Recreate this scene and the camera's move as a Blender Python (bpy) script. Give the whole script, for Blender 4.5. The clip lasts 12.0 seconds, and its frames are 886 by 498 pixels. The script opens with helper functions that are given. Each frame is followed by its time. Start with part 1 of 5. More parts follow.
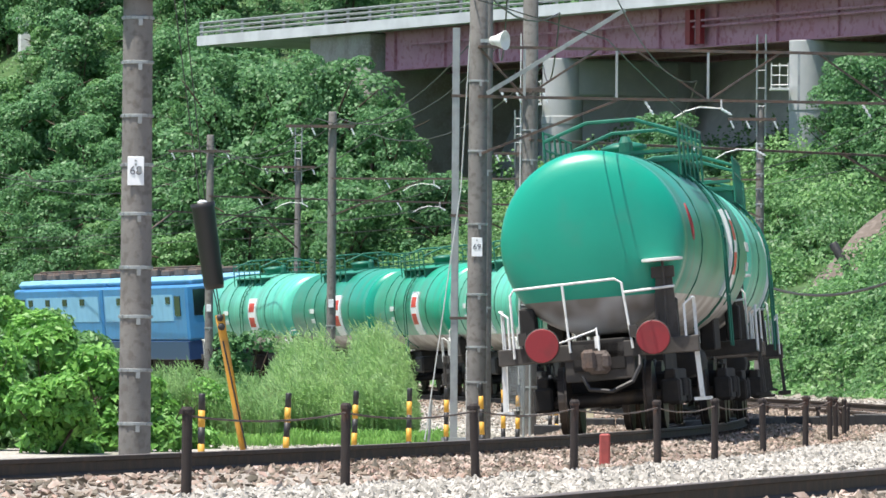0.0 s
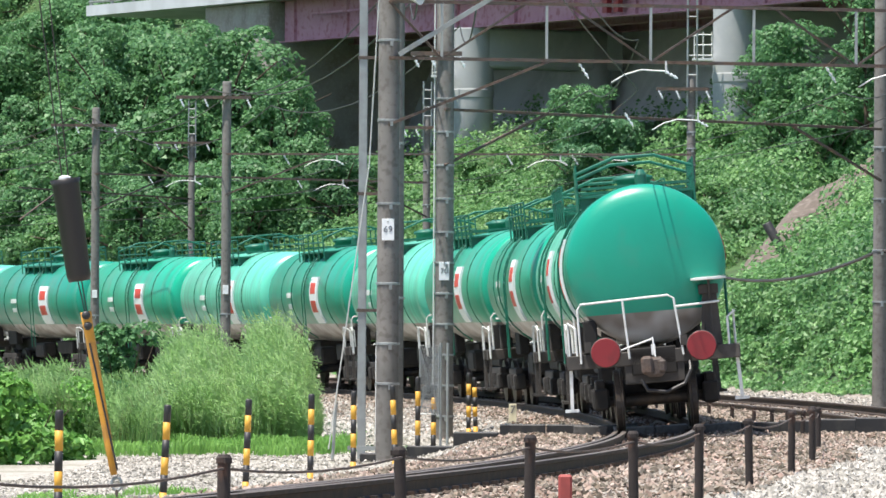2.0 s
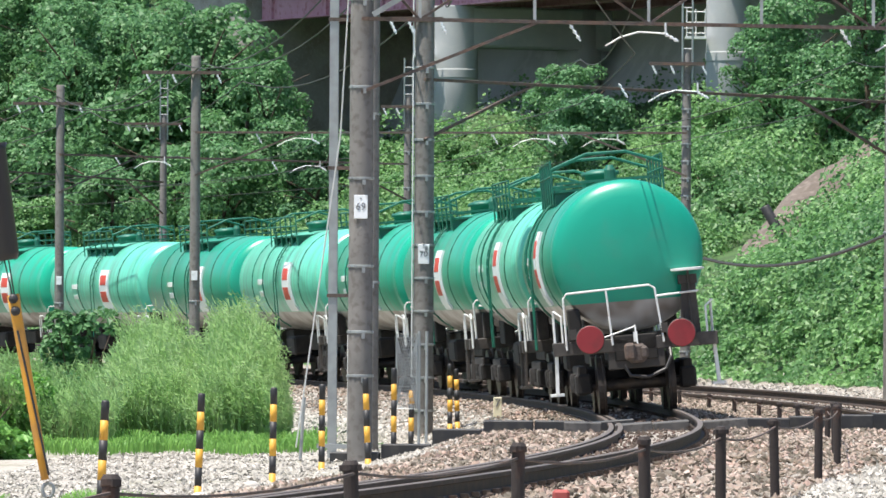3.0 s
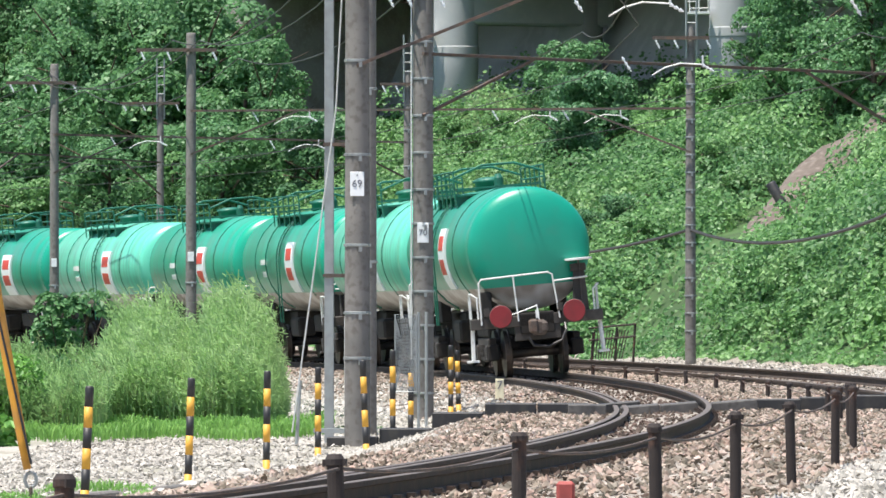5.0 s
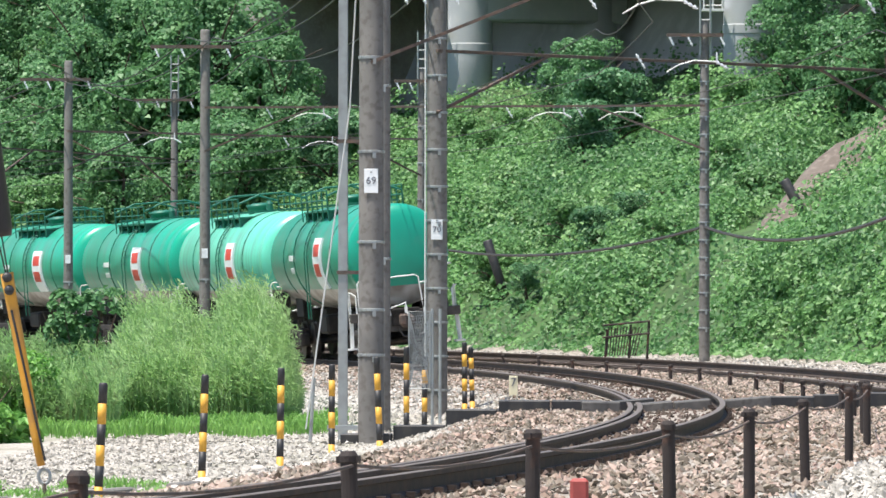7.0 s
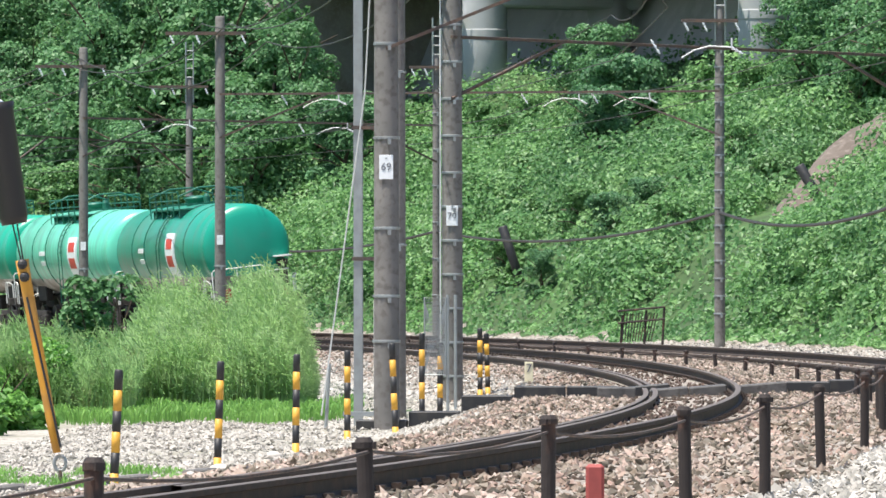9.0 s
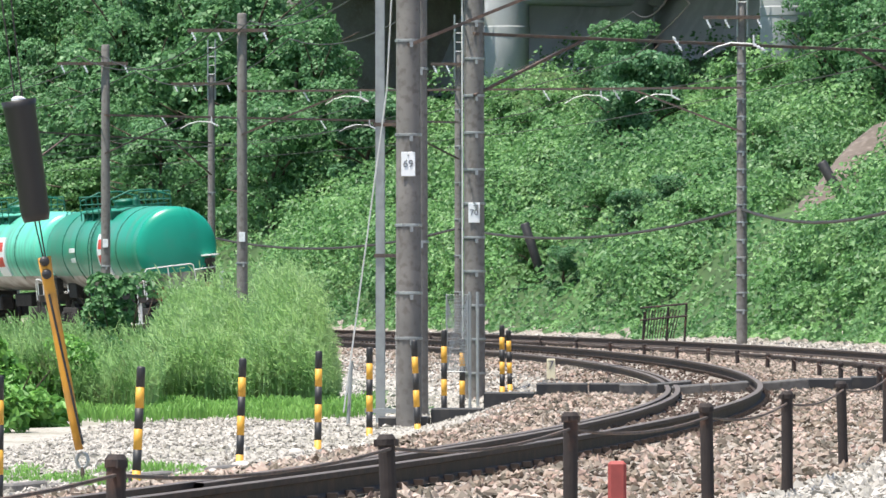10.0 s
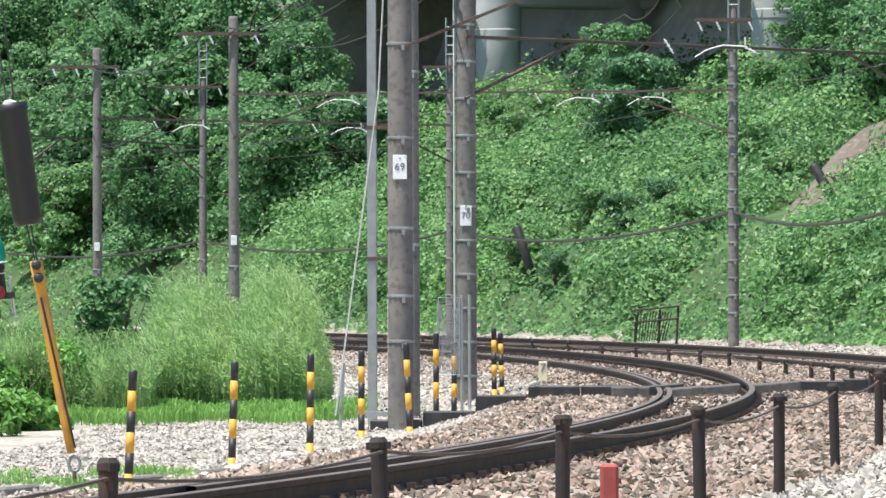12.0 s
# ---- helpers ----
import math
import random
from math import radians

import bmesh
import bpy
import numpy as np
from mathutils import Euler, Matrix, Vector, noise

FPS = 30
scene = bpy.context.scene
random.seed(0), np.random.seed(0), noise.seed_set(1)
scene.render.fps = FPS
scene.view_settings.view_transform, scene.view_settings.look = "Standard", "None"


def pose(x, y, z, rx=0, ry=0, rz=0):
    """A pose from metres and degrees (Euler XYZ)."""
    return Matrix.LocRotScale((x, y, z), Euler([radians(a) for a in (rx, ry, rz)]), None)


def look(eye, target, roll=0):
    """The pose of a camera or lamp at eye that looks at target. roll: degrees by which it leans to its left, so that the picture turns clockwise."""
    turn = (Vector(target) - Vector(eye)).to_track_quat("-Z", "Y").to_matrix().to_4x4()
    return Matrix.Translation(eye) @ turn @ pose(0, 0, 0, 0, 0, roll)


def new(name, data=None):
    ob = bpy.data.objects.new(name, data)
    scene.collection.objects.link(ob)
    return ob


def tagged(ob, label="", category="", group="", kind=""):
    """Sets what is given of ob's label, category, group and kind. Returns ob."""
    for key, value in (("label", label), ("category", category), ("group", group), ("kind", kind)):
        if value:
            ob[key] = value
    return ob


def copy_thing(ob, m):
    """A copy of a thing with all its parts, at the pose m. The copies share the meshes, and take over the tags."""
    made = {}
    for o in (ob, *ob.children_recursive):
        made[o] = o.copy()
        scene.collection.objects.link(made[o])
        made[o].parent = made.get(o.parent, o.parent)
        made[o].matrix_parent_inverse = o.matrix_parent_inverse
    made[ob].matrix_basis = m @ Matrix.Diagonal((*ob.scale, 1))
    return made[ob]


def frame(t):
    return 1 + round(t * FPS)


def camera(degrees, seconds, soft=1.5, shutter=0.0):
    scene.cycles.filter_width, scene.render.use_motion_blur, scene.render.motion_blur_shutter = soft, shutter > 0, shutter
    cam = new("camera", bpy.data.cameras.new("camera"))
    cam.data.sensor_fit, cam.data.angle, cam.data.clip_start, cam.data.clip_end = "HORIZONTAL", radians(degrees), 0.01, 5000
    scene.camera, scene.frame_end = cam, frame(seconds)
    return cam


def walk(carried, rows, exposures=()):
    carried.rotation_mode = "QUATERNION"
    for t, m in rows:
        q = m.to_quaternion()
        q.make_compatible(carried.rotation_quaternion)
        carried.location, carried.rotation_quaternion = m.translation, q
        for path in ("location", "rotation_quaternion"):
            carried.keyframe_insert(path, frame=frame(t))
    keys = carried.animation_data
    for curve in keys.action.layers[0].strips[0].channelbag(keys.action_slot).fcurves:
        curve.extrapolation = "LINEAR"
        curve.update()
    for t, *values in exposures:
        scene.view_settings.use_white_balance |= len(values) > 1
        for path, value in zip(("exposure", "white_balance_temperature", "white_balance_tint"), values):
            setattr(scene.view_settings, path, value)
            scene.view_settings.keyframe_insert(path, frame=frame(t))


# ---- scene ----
# ---------------------------------------------------------------- camera
cam = camera(7.476, 12.0, soft=1.6)
# seconds, x, y, z, yaw, pitch, lean
PATH = [
    (0, 0.191, -25.935, 1.019, 0.9510, 0.9017, 0.438),
    (0.5, -0.008, -23.244, 1.131, 0.6138, 0.9116, 0.410),
    (1, -0.084, -20.051, 1.209, 0.2058, 0.7760, 0.383),
    (1.5, -0.128, -15.996, 1.280, 0.1905, 0.7757, 0.355),
    (2, -0.130, -11.664, 1.298, 0.1102, 0.7309, 0.344),
    (2.5, -0.104, -7.230, 1.289, 0.0917, 0.7067, 0.374),
    (3, -0.046, -2.740, 1.260, -0.0134, 0.6497, 0.363),
    (3.5, 0.000, 0.000, 1.260, 0.0931, 0.5233, 0.012),
    (5.5, 0.000, 0.000, 1.260, 0.0002, 0.4826, 0.011),
    (6, 0.000, 0.000, 1.260, 0.0977, 0.5000, 0.051),
    (6.5, 0.000, 0.000, 1.260, 0.0913, 0.5070, -0.009),
    (7, 0.000, 0.000, 1.260, 0.1254, 0.4577, 0.060),
    (9, 0.000, 0.000, 1.260, 0.2541, 0.3403, -0.058),
    (9.5, 0.000, 0.000, 1.260, 0.4601, 0.2763, -0.001),
    (10, 0.000, 0.000, 1.260, 0.4406, 0.3144, -0.082),
    (10.5, 0.000, 0.000, 1.260, 0.3554, 0.3994, -0.042),
    (11, 0.000, 0.000, 1.260, 0.2427, 0.3936, -0.158),
    (11.5, 0.000, 0.000, 1.260, 0.3722, 0.3428, -0.155),
    (12, 0.000, 0.000, 1.260, 0.3710, 0.3392, -0.174),
]


def aim(x, y, z, yaw, pitch, lean):
    a, b = radians(yaw), radians(pitch)
    way = Vector((-math.sin(a) * math.cos(b), math.cos(a) * math.cos(b), math.sin(b)))
    eye = Vector((x, y, z))
    return look(eye, eye + way * 10, lean)


walk(cam, [(r[0], aim(*r[1:])) for r in PATH])

# ---------------------------------------------------------------- light
SUN_EL, SUN_AZ = 72, 238   # degrees; azimuth clockwise from the line ahead
world = bpy.data.worlds.new("world")
scene.world = world
world.use_nodes = True
wn = world.node_tree.nodes
sky = wn.new("ShaderNodeTexSky")
sky.sky_type, sky.sun_disc = "NISHITA", False
sky.sun_elevation, sky.sun_rotation = radians(SUN_EL), radians(SUN_AZ)
wn["Background"].inputs[1].default_value = 0.118
world.node_tree.links.new(sky.outputs[0], wn["Background"].inputs[0])
sun = new("sun", bpy.data.lights.new("sun", "SUN"))
sun.data.energy, sun.data.angle, sun.data.color = 5.0, radians(0.53), (1.0, 0.95, 0.87)
_e, _a = radians(SUN_EL), radians(SUN_AZ)
sun_from = Vector((math.sin(_a) * math.cos(_e), math.cos(_a) * math.cos(_e), math.sin(_e)))
sun.matrix_world = look(sun_from * 300, (0, 0, 0))
scene.view_settings.exposure = 0.75

# ---------------------------------------------------------------- track geometry
RADIUS, CREST_X, CREST_Y = 360.0, 2.87, 95.0
CENTRE_X = CREST_X - RADIUS
CANT = 5.0
GAUGE = 1.132


def spot(s, o=0.0):
    """Place at arc length s along the main track from its crest, o metres to its outer side."""
    return (CENTRE_X + (RADIUS + o) * math.cos(s / RADIUS), CREST_Y + (RADIUS + o) * math.sin(s / RADIUS))


def outer(x, y):
    return math.hypot(x - CENTRE_X, y - CREST_Y) - RADIUS


def heading(s):
    return math.degrees(s / RADIUS)


def smooth(a, b, x):
    k = min(1.0, max(0.0, (x - a) / (b - a)))
    return k * k * (3 - 2 * k)


def grade(s):
    """Height of the line above its crest: it climbs gently towards the near end."""
    return 0.003 * min(70.0, max(0.0, -s - 7.0))


def ground_z(x, y):
    o = outer(x, y)
    # left flat, ballast beds, right verge, hill
    broad = smooth(104, 92, y)
    z = -0.62 + 0.45 * (smooth(-3.4, -0.6, o) * (1 - broad) + smooth(-4.1, -1.9, o) * broad)
    z += grade(RADIUS * math.atan2(y - CREST_Y, x - CENTRE_X)) * smooth(-3.4, -0.8, o)
    z += 0.06 * smooth(-1.0, 1.0, o) - 0.04 * smooth(1.2, 2.4, o) + 0.1 * smooth(5.0, 9.0, o)
    z += 0.05 * noise.noise(Vector((x * 0.35, y * 0.35, 0))) * smooth(-2.5, -4.0, o)
    rise = max(0.0, o - 9.2) * smooth(92, 128, y)
    hill = 0.36 * rise + 1.4 * smooth(0, 4, rise) + 0.05 * max(0, rise - 55) + 0.62 * max(0.0, rise - 12) * smooth(5, 18, -x)
    bump = noise.noise(Vector((x * 0.13, y * 0.10, 3))) * 1.5 + noise.noise(Vector((x * 0.4, y * 0.26, 7))) * 1.0
    flat = 1 - smooth(0, 6, math.hypot((x - 4) / 2.4, (y - 242) / 2.0) - 2)
    # smoother ground round the bare strip
    u = (x - 7.4) - (y - 179.5) * 0.373
    even = smooth(-2.5, -1.0, u) * smooth(6.0, 3.5, u) * smooth(166, 174, y) * smooth(204, 198, y)
    hill += 1.5 * math.exp(-((x - 1.0) / 2.6) ** 2 - ((y - 233) / 8.0) ** 2)
    return z + hill - 0.25 * even + bump * smooth(0, 9, rise) * (1 - 0.8 * flat) * (1 - 0.8 * even)


# ---------------------------------------------------------------- materials
def material(name, base, rough=0.6, metal=0.0, var=(), bump=0.0, bump_scale=20.0, spec=0.5, trans=0.0, random_amount=0.0, island=False):
    """var: rows of (scale, colour, amount, low, high): a noise that lays the colour over the base."""
    m = bpy.data.materials.new(name)
    m.use_nodes = True
    nt = m.node_tree
    b = nt.nodes["Principled BSDF"]
    b.inputs["Roughness"].default_value, b.inputs["Metallic"].default_value = rough, metal
    b.inputs["Specular IOR Level"].default_value = spec
    co = nt.nodes.new("ShaderNodeTexCoord")
    rgb = nt.nodes.new("ShaderNodeRGB")
    rgb.outputs[0].default_value = (*base, 1)
    last = rgb.outputs[0]
    for i, (sc, col, amount, lo, hi) in enumerate(var):
        n = nt.nodes.new("ShaderNodeTexNoise")
        n.inputs["Scale"].default_value, n.inputs["Detail"].default_value = sc, 5
        nt.links.new(co.outputs["Object"], n.inputs["Vector"])
        r = nt.nodes.new("ShaderNodeMapRange")
        r.inputs[1].default_value, r.inputs[2].default_value, r.inputs[4].default_value = lo, hi, amount
        nt.links.new(n.outputs[0], r.inputs[0])
        mx = nt.nodes.new("ShaderNodeMix")
        mx.data_type = "RGBA"
        nt.links.new(r.outputs[0], mx.inputs[0])
        nt.links.new(last, mx.inputs[6])
        mx.inputs[7].default_value = (*col, 1)
        last = mx.outputs[2]
    if random_amount:
        hs = nt.nodes.new("ShaderNodeHueSaturation")
        if island:
            rnd = nt.nodes.new("ShaderNodeNewGeometry").outputs["Random Per Island"]
        else:
            rnd = nt.nodes.new("ShaderNodeObjectInfo").outputs["Random"]
        r = nt.nodes.new("ShaderNodeMapRange")
        r.inputs[3].default_value, r.inputs[4].default_value = 1 - random_amount, 1 + random_amount
        nt.links.new(rnd, r.inputs[0])
        nt.links.new(r.outputs[0], hs.inputs["Value"])
        r2 = nt.nodes.new("ShaderNodeMapRange")
        r2.inputs[3].default_value, r2.inputs[4].default_value = 0.5 + 0.035 * random_amount, 0.5 - 0.035 * random_amount
        nt.links.new(rnd, r2.inputs[0])
        nt.links.new(r2.outputs[0], hs.inputs["Hue"])
        nt.links.new(last, hs.inputs["Color"])
        last = hs.outputs[0]
    nt.links.new(last, b.inputs["Base Color"])
    if bump:
        n = nt.nodes.new("ShaderNodeTexNoise")
        n.inputs["Scale"].default_value, n.inputs["Detail"].default_value = bump_scale, 6
        nt.links.new(co.outputs["Object"], n.inputs["Vector"])
        bp = nt.nodes.new("ShaderNodeBump")
        bp.inputs["Strength"].default_value, bp.inputs["Distance"].default_value = bump, 0.02
        nt.links.new(n.outputs[0], bp.inputs["Height"])
        nt.links.new(bp.outputs[0], b.inputs["Normal"])
    if trans:
        t = nt.nodes.new("ShaderNodeBsdfTranslucent")
        nt.links.new(last, t.inputs[0])
        mix = nt.nodes.new("ShaderNodeMixShader")
        mix.inputs[0].default_value = trans
        nt.links.new(b.outputs[0], mix.inputs[1])
        nt.links.new(t.outputs[0], mix.inputs[2])
        nt.links.new(mix.outputs[0], nt.nodes["Material Output"].inputs[0])
    return m


M = {}
M["soil"] = material("soil", (0.05, 0.11, 0.028), 0.95, var=[(0.6, (0.03, 0.065, 0.018), 0.9, 0.4, 0.6), (4, (0.07, 0.085, 0.035), 0.5, 0.52, 0.66)], bump=0.6, bump_scale=3)
M["gravel"] = material("gravel", (0.22, 0.19, 0.16), 0.95, var=[(0.7, (0.30, 0.27, 0.235), 0.8, 0.4, 0.65), (14, (0.17, 0.13, 0.10), 0.85, 0.48, 0.62), (40, (0.6, 0.56, 0.5), 0.5, 0.5, 0.65)], bump=1.0, bump_scale=22)
M["pale_ground"] = material("pale_ground", (0.36, 0.335, 0.295), 0.95, var=[(0.7, (0.42, 0.395, 0.35), 0.8, 0.4, 0.65), (9, (0.19, 0.165, 0.135), 0.8, 0.5, 0.64), (0.35, (0.22, 0.21, 0.16), 0.7, 0.5, 0.62)], bump=1.0, bump_scale=22)
M["stone"] = material("stone", (0.27, 0.22, 0.175), 0.9, var=[(0.22, (0.185, 0.13, 0.09), 0.8, 0.45, 0.6), (0.5, (0.17, 0.12, 0.09), 0.7, 0.4, 0.65), (9, (0.36, 0.32, 0.27), 0.6, 0.45, 0.65)], random_amount=0.7, island=True)
M["pale_stone"] = material("pale_stone", (0.40, 0.375, 0.335), 0.9, var=[(0.5, (0.30, 0.275, 0.24), 0.7, 0.4, 0.65)], random_amount=0.4, island=True)
M["track_stone"] = material("track_stone", (0.085, 0.062, 0.05), 0.95, var=[(0.6, (0.12, 0.085, 0.065), 0.8, 0.4, 0.6)], random_amount=0.5, island=True)
M["concrete"] = material("concrete", (0.34, 0.32, 0.29), 0.85, var=[(1.3, (0.24, 0.21, 0.18), 0.8, 0.4, 0.65), (9, (0.42, 0.39, 0.35), 0.5, 0.5, 0.65)], bump=0.25, bump_scale=30)
M["pole_concrete"] = material("pole_concrete", (0.145, 0.138, 0.13), 0.85, var=[(1.1, (0.22, 0.205, 0.19), 0.8, 0.42, 0.62), (11, (0.10, 0.085, 0.075), 0.6, 0.5, 0.65)], bump=0.25, bump_scale=30)
M["pier_concrete"] = material("pier_concrete", (0.37, 0.385, 0.39), 0.85, var=[(0.5, (0.31, 0.325, 0.325), 0.7, 0.42, 0.62), (3, (0.42, 0.42, 0.41), 0.5, 0.5, 0.65)], bump=0.2, bump_scale=12)
M["wall_concrete"] = material("wall_concrete", (0.48, 0.49, 0.51), 0.85, var=[(0.35, (0.36, 0.36, 0.37), 0.7, 0.42, 0.62), (2, (0.54, 0.55, 0.56), 0.5, 0.5, 0.65)], bump=0.2, bump_scale=6)
M["rail"] = material("rail", (0.03, 0.021, 0.017), 0.8, 0.1, var=[(6, (0.065, 0.038, 0.026), 0.7, 0.45, 0.65)], bump=0.2)
M["lid_stone"] = material("lid_stone", (0.07, 0.067, 0.066), 0.85, var=[(2.5, (0.12, 0.112, 0.105), 0.8, 0.42, 0.62), (14, (0.05, 0.045, 0.04), 0.6, 0.5, 0.65)], bump=0.25)
M["rail_top"] = material("rail_top", (0.16, 0.13, 0.11), 0.55, 0.35, var=[(3, (0.12, 0.09, 0.07), 0.6, 0.45, 0.65)])
M["rust"] = material("rust", (0.10, 0.08, 0.07), 0.85, 0.1, var=[(5, (0.15, 0.095, 0.07), 0.8, 0.45, 0.62), (25, (0.05, 0.03, 0.025), 0.6, 0.5, 0.65)], bump=0.3)
M["post_iron"] = material("post_iron", (0.035, 0.027, 0.025), 0.8, 0.2, var=[(4, (0.14, 0.065, 0.04), 0.8, 0.52, 0.66)], bump=0.3)
M["galvanised"] = material("galvanised", (0.36, 0.38, 0.38), 0.5, 0.6, var=[(4, (0.25, 0.25, 0.25), 0.6, 0.45, 0.65)])
M["wire"] = material("wire", (0.06, 0.055, 0.05), 0.6, 0.5)
M["white_wire"] = material("white_wire", (0.7, 0.7, 0.68), 0.6)
M["porcelain"] = material("porcelain", (0.75, 0.76, 0.78), 0.2)
M["white_paint"] = material("white_paint", (0.72, 0.72, 0.70), 0.5, var=[(7, (0.45, 0.42, 0.38), 0.7, 0.55, 0.7)])
M["sign_white"] = material("sign_white", (0.80, 0.81, 0.82), 0.45, var=[(9, (0.6, 0.6, 0.6), 0.5, 0.55, 0.7)])
M["ink"] = material("ink", (0.13, 0.13, 0.15), 0.6)
M["yellow"] = material("yellow", (0.62, 0.33, 0.04), 0.55, var=[(5, (0.55, 0.27, 0.03), 0.7, 0.5, 0.65)])
M["guard_yellow"] = material("guard_yellow", (0.62, 0.29, 0.03), 0.6, var=[(3, (0.45, 0.22, 0.05), 0.8, 0.45, 0.62)])
M["black_paint"] = material("black_paint", (0.02, 0.02, 0.022), 0.55, var=[(5, (0.05, 0.045, 0.04), 0.6, 0.5, 0.65)])
M["rubber"] = material("rubber", (0.018, 0.016, 0.016), 0.45)
M["underframe"] = material("underframe", (0.018, 0.016, 0.015), 0.9, var=[(2, (0.045, 0.036, 0.031), 0.8, 0.45, 0.65), (9, (0.02, 0.018, 0.016), 0.7, 0.5, 0.65)])
M["end_frame"] = material("end_frame", (0.05, 0.045, 0.041), 0.8, var=[(2, (0.09, 0.078, 0.068), 0.8, 0.45, 0.65), (9, (0.05, 0.04, 0.035), 0.7, 0.5, 0.65)])
M["wheel_steel"] = material("wheel_steel", (0.035, 0.03, 0.028), 0.55, 0.4, var=[(5, (0.10, 0.07, 0.05), 0.7, 0.45, 0.65)])
M["signal_red"] = material("signal_red", (0.24, 0.018, 0.024), 0.5, var=[(4, (0.17, 0.02, 0.022), 0.7, 0.45, 0.65)])
M["plate_red"] = material("plate_red", (0.62, 0.045, 0.03), 0.5, var=[(4, (0.45, 0.08, 0.06), 0.7, 0.5, 0.65)])
M["fitting_green"] = material("fitting_green", (0.010, 0.14, 0.09), 0.5, var=[(4, (0.02, 0.10, 0.07), 0.7, 0.5, 0.65)])
M["bridge_red"] = material("bridge_red", (0.40, 0.19, 0.24), 0.7, var=[(0.6, (0.46, 0.25, 0.30), 0.8, 0.4, 0.62), (4, (0.24, 0.06, 0.07), 0.6, 0.52, 0.66)])
M["bridge_deck"] = material("bridge_deck", (0.52, 0.55, 0.57), 0.8, var=[(0.8, (0.38, 0.40, 0.42), 0.7, 0.42, 0.65)])
M["loco_blue"] = material("loco_blue", (0.05, 0.22, 0.46), 0.4, var=[(2, (0.05, 0.17, 0.36), 0.6, 0.45, 0.65)])
M["loco_dark"] = material("loco_dark", (0.015, 0.045, 0.13), 0.4)
M["loco_light"] = material("loco_light", (0.22, 0.46, 0.66), 0.45, var=[(2, (0.16, 0.36, 0.54), 0.6, 0.45, 0.65)])
M["dark_glass"] = material("dark_glass", (0.01, 0.012, 0.015), 0.1)
M["bark"] = material("bark", (0.09, 0.065, 0.045), 0.9, var=[(6, (0.04, 0.03, 0.02), 0.8, 0.45, 0.6)], bump=0.6)
M["cut_soil"] = material("cut_soil", (0.135, 0.11, 0.09), 0.95, var=[(0.9, (0.10, 0.08, 0.065), 0.9, 0.42, 0.6), (5, (0.23, 0.19, 0.16), 0.6, 0.5, 0.65)], bump=1.0, bump_scale=4)
LEAF = dict(rough=0.5, spec=0.4, random_amount=0.34, island=True)
M["leaf_tree"] = material("leaf_tree", (0.125, 0.275, 0.115), trans=0.4, var=[(0.25, (0.07, 0.185, 0.055), 0.8, 0.4, 0.6)], **LEAF)
M["leaf_dark"] = material("leaf_dark", (0.095, 0.225, 0.10), trans=0.35, var=[(0.3, (0.055, 0.145, 0.045), 0.8, 0.4, 0.6)], **LEAF)
M["leaf_kudzu"] = material("leaf_kudzu", (0.15, 0.315, 0.105), trans=0.4, var=[(0.12, (0.075, 0.19, 0.07), 0.8, 0.42, 0.6), (0.45, (0.25, 0.42, 0.17), 0.7, 0.5, 0.64), (6, (0.42, 0.5, 0.4), 0.45, 0.62, 0.7)], **LEAF)
SOFT = dict(rough=0.55, spec=0.3, random_amount=0.2, island=True)
M["leaf_grass"] = material("leaf_grass", (0.23, 0.45, 0.11), trans=0.45, var=[(0.6, (0.13, 0.29, 0.06), 0.7, 0.42, 0.6)], **SOFT)
M["leaf_weed"] = material("leaf_weed", (0.31, 0.49, 0.2), trans=0.45, var=[(0.5, (0.14, 0.27, 0.08), 0.8, 0.42, 0.6), (1.6, (0.2, 0.17, 0.1), 0.5, 0.56, 0.68)], **SOFT)
M["leaf_broad"] = material("leaf_broad", (0.2, 0.43, 0.10), trans=0.4, var=[(0.8, (0.11, 0.27, 0.05), 0.7, 0.42, 0.6)], **LEAF)
M["leaf_plume"] = material("leaf_plume", (0.36, 0.53, 0.23), trans=0.45, var=[(0.6, (0.27, 0.45, 0.16), 0.7, 0.42, 0.6), (2.2, (0.42, 0.56, 0.3), 0.6, 0.5, 0.65)], **SOFT)


TANK_R, TANK_Z, HALF = 1.125, 2.335, 6.07


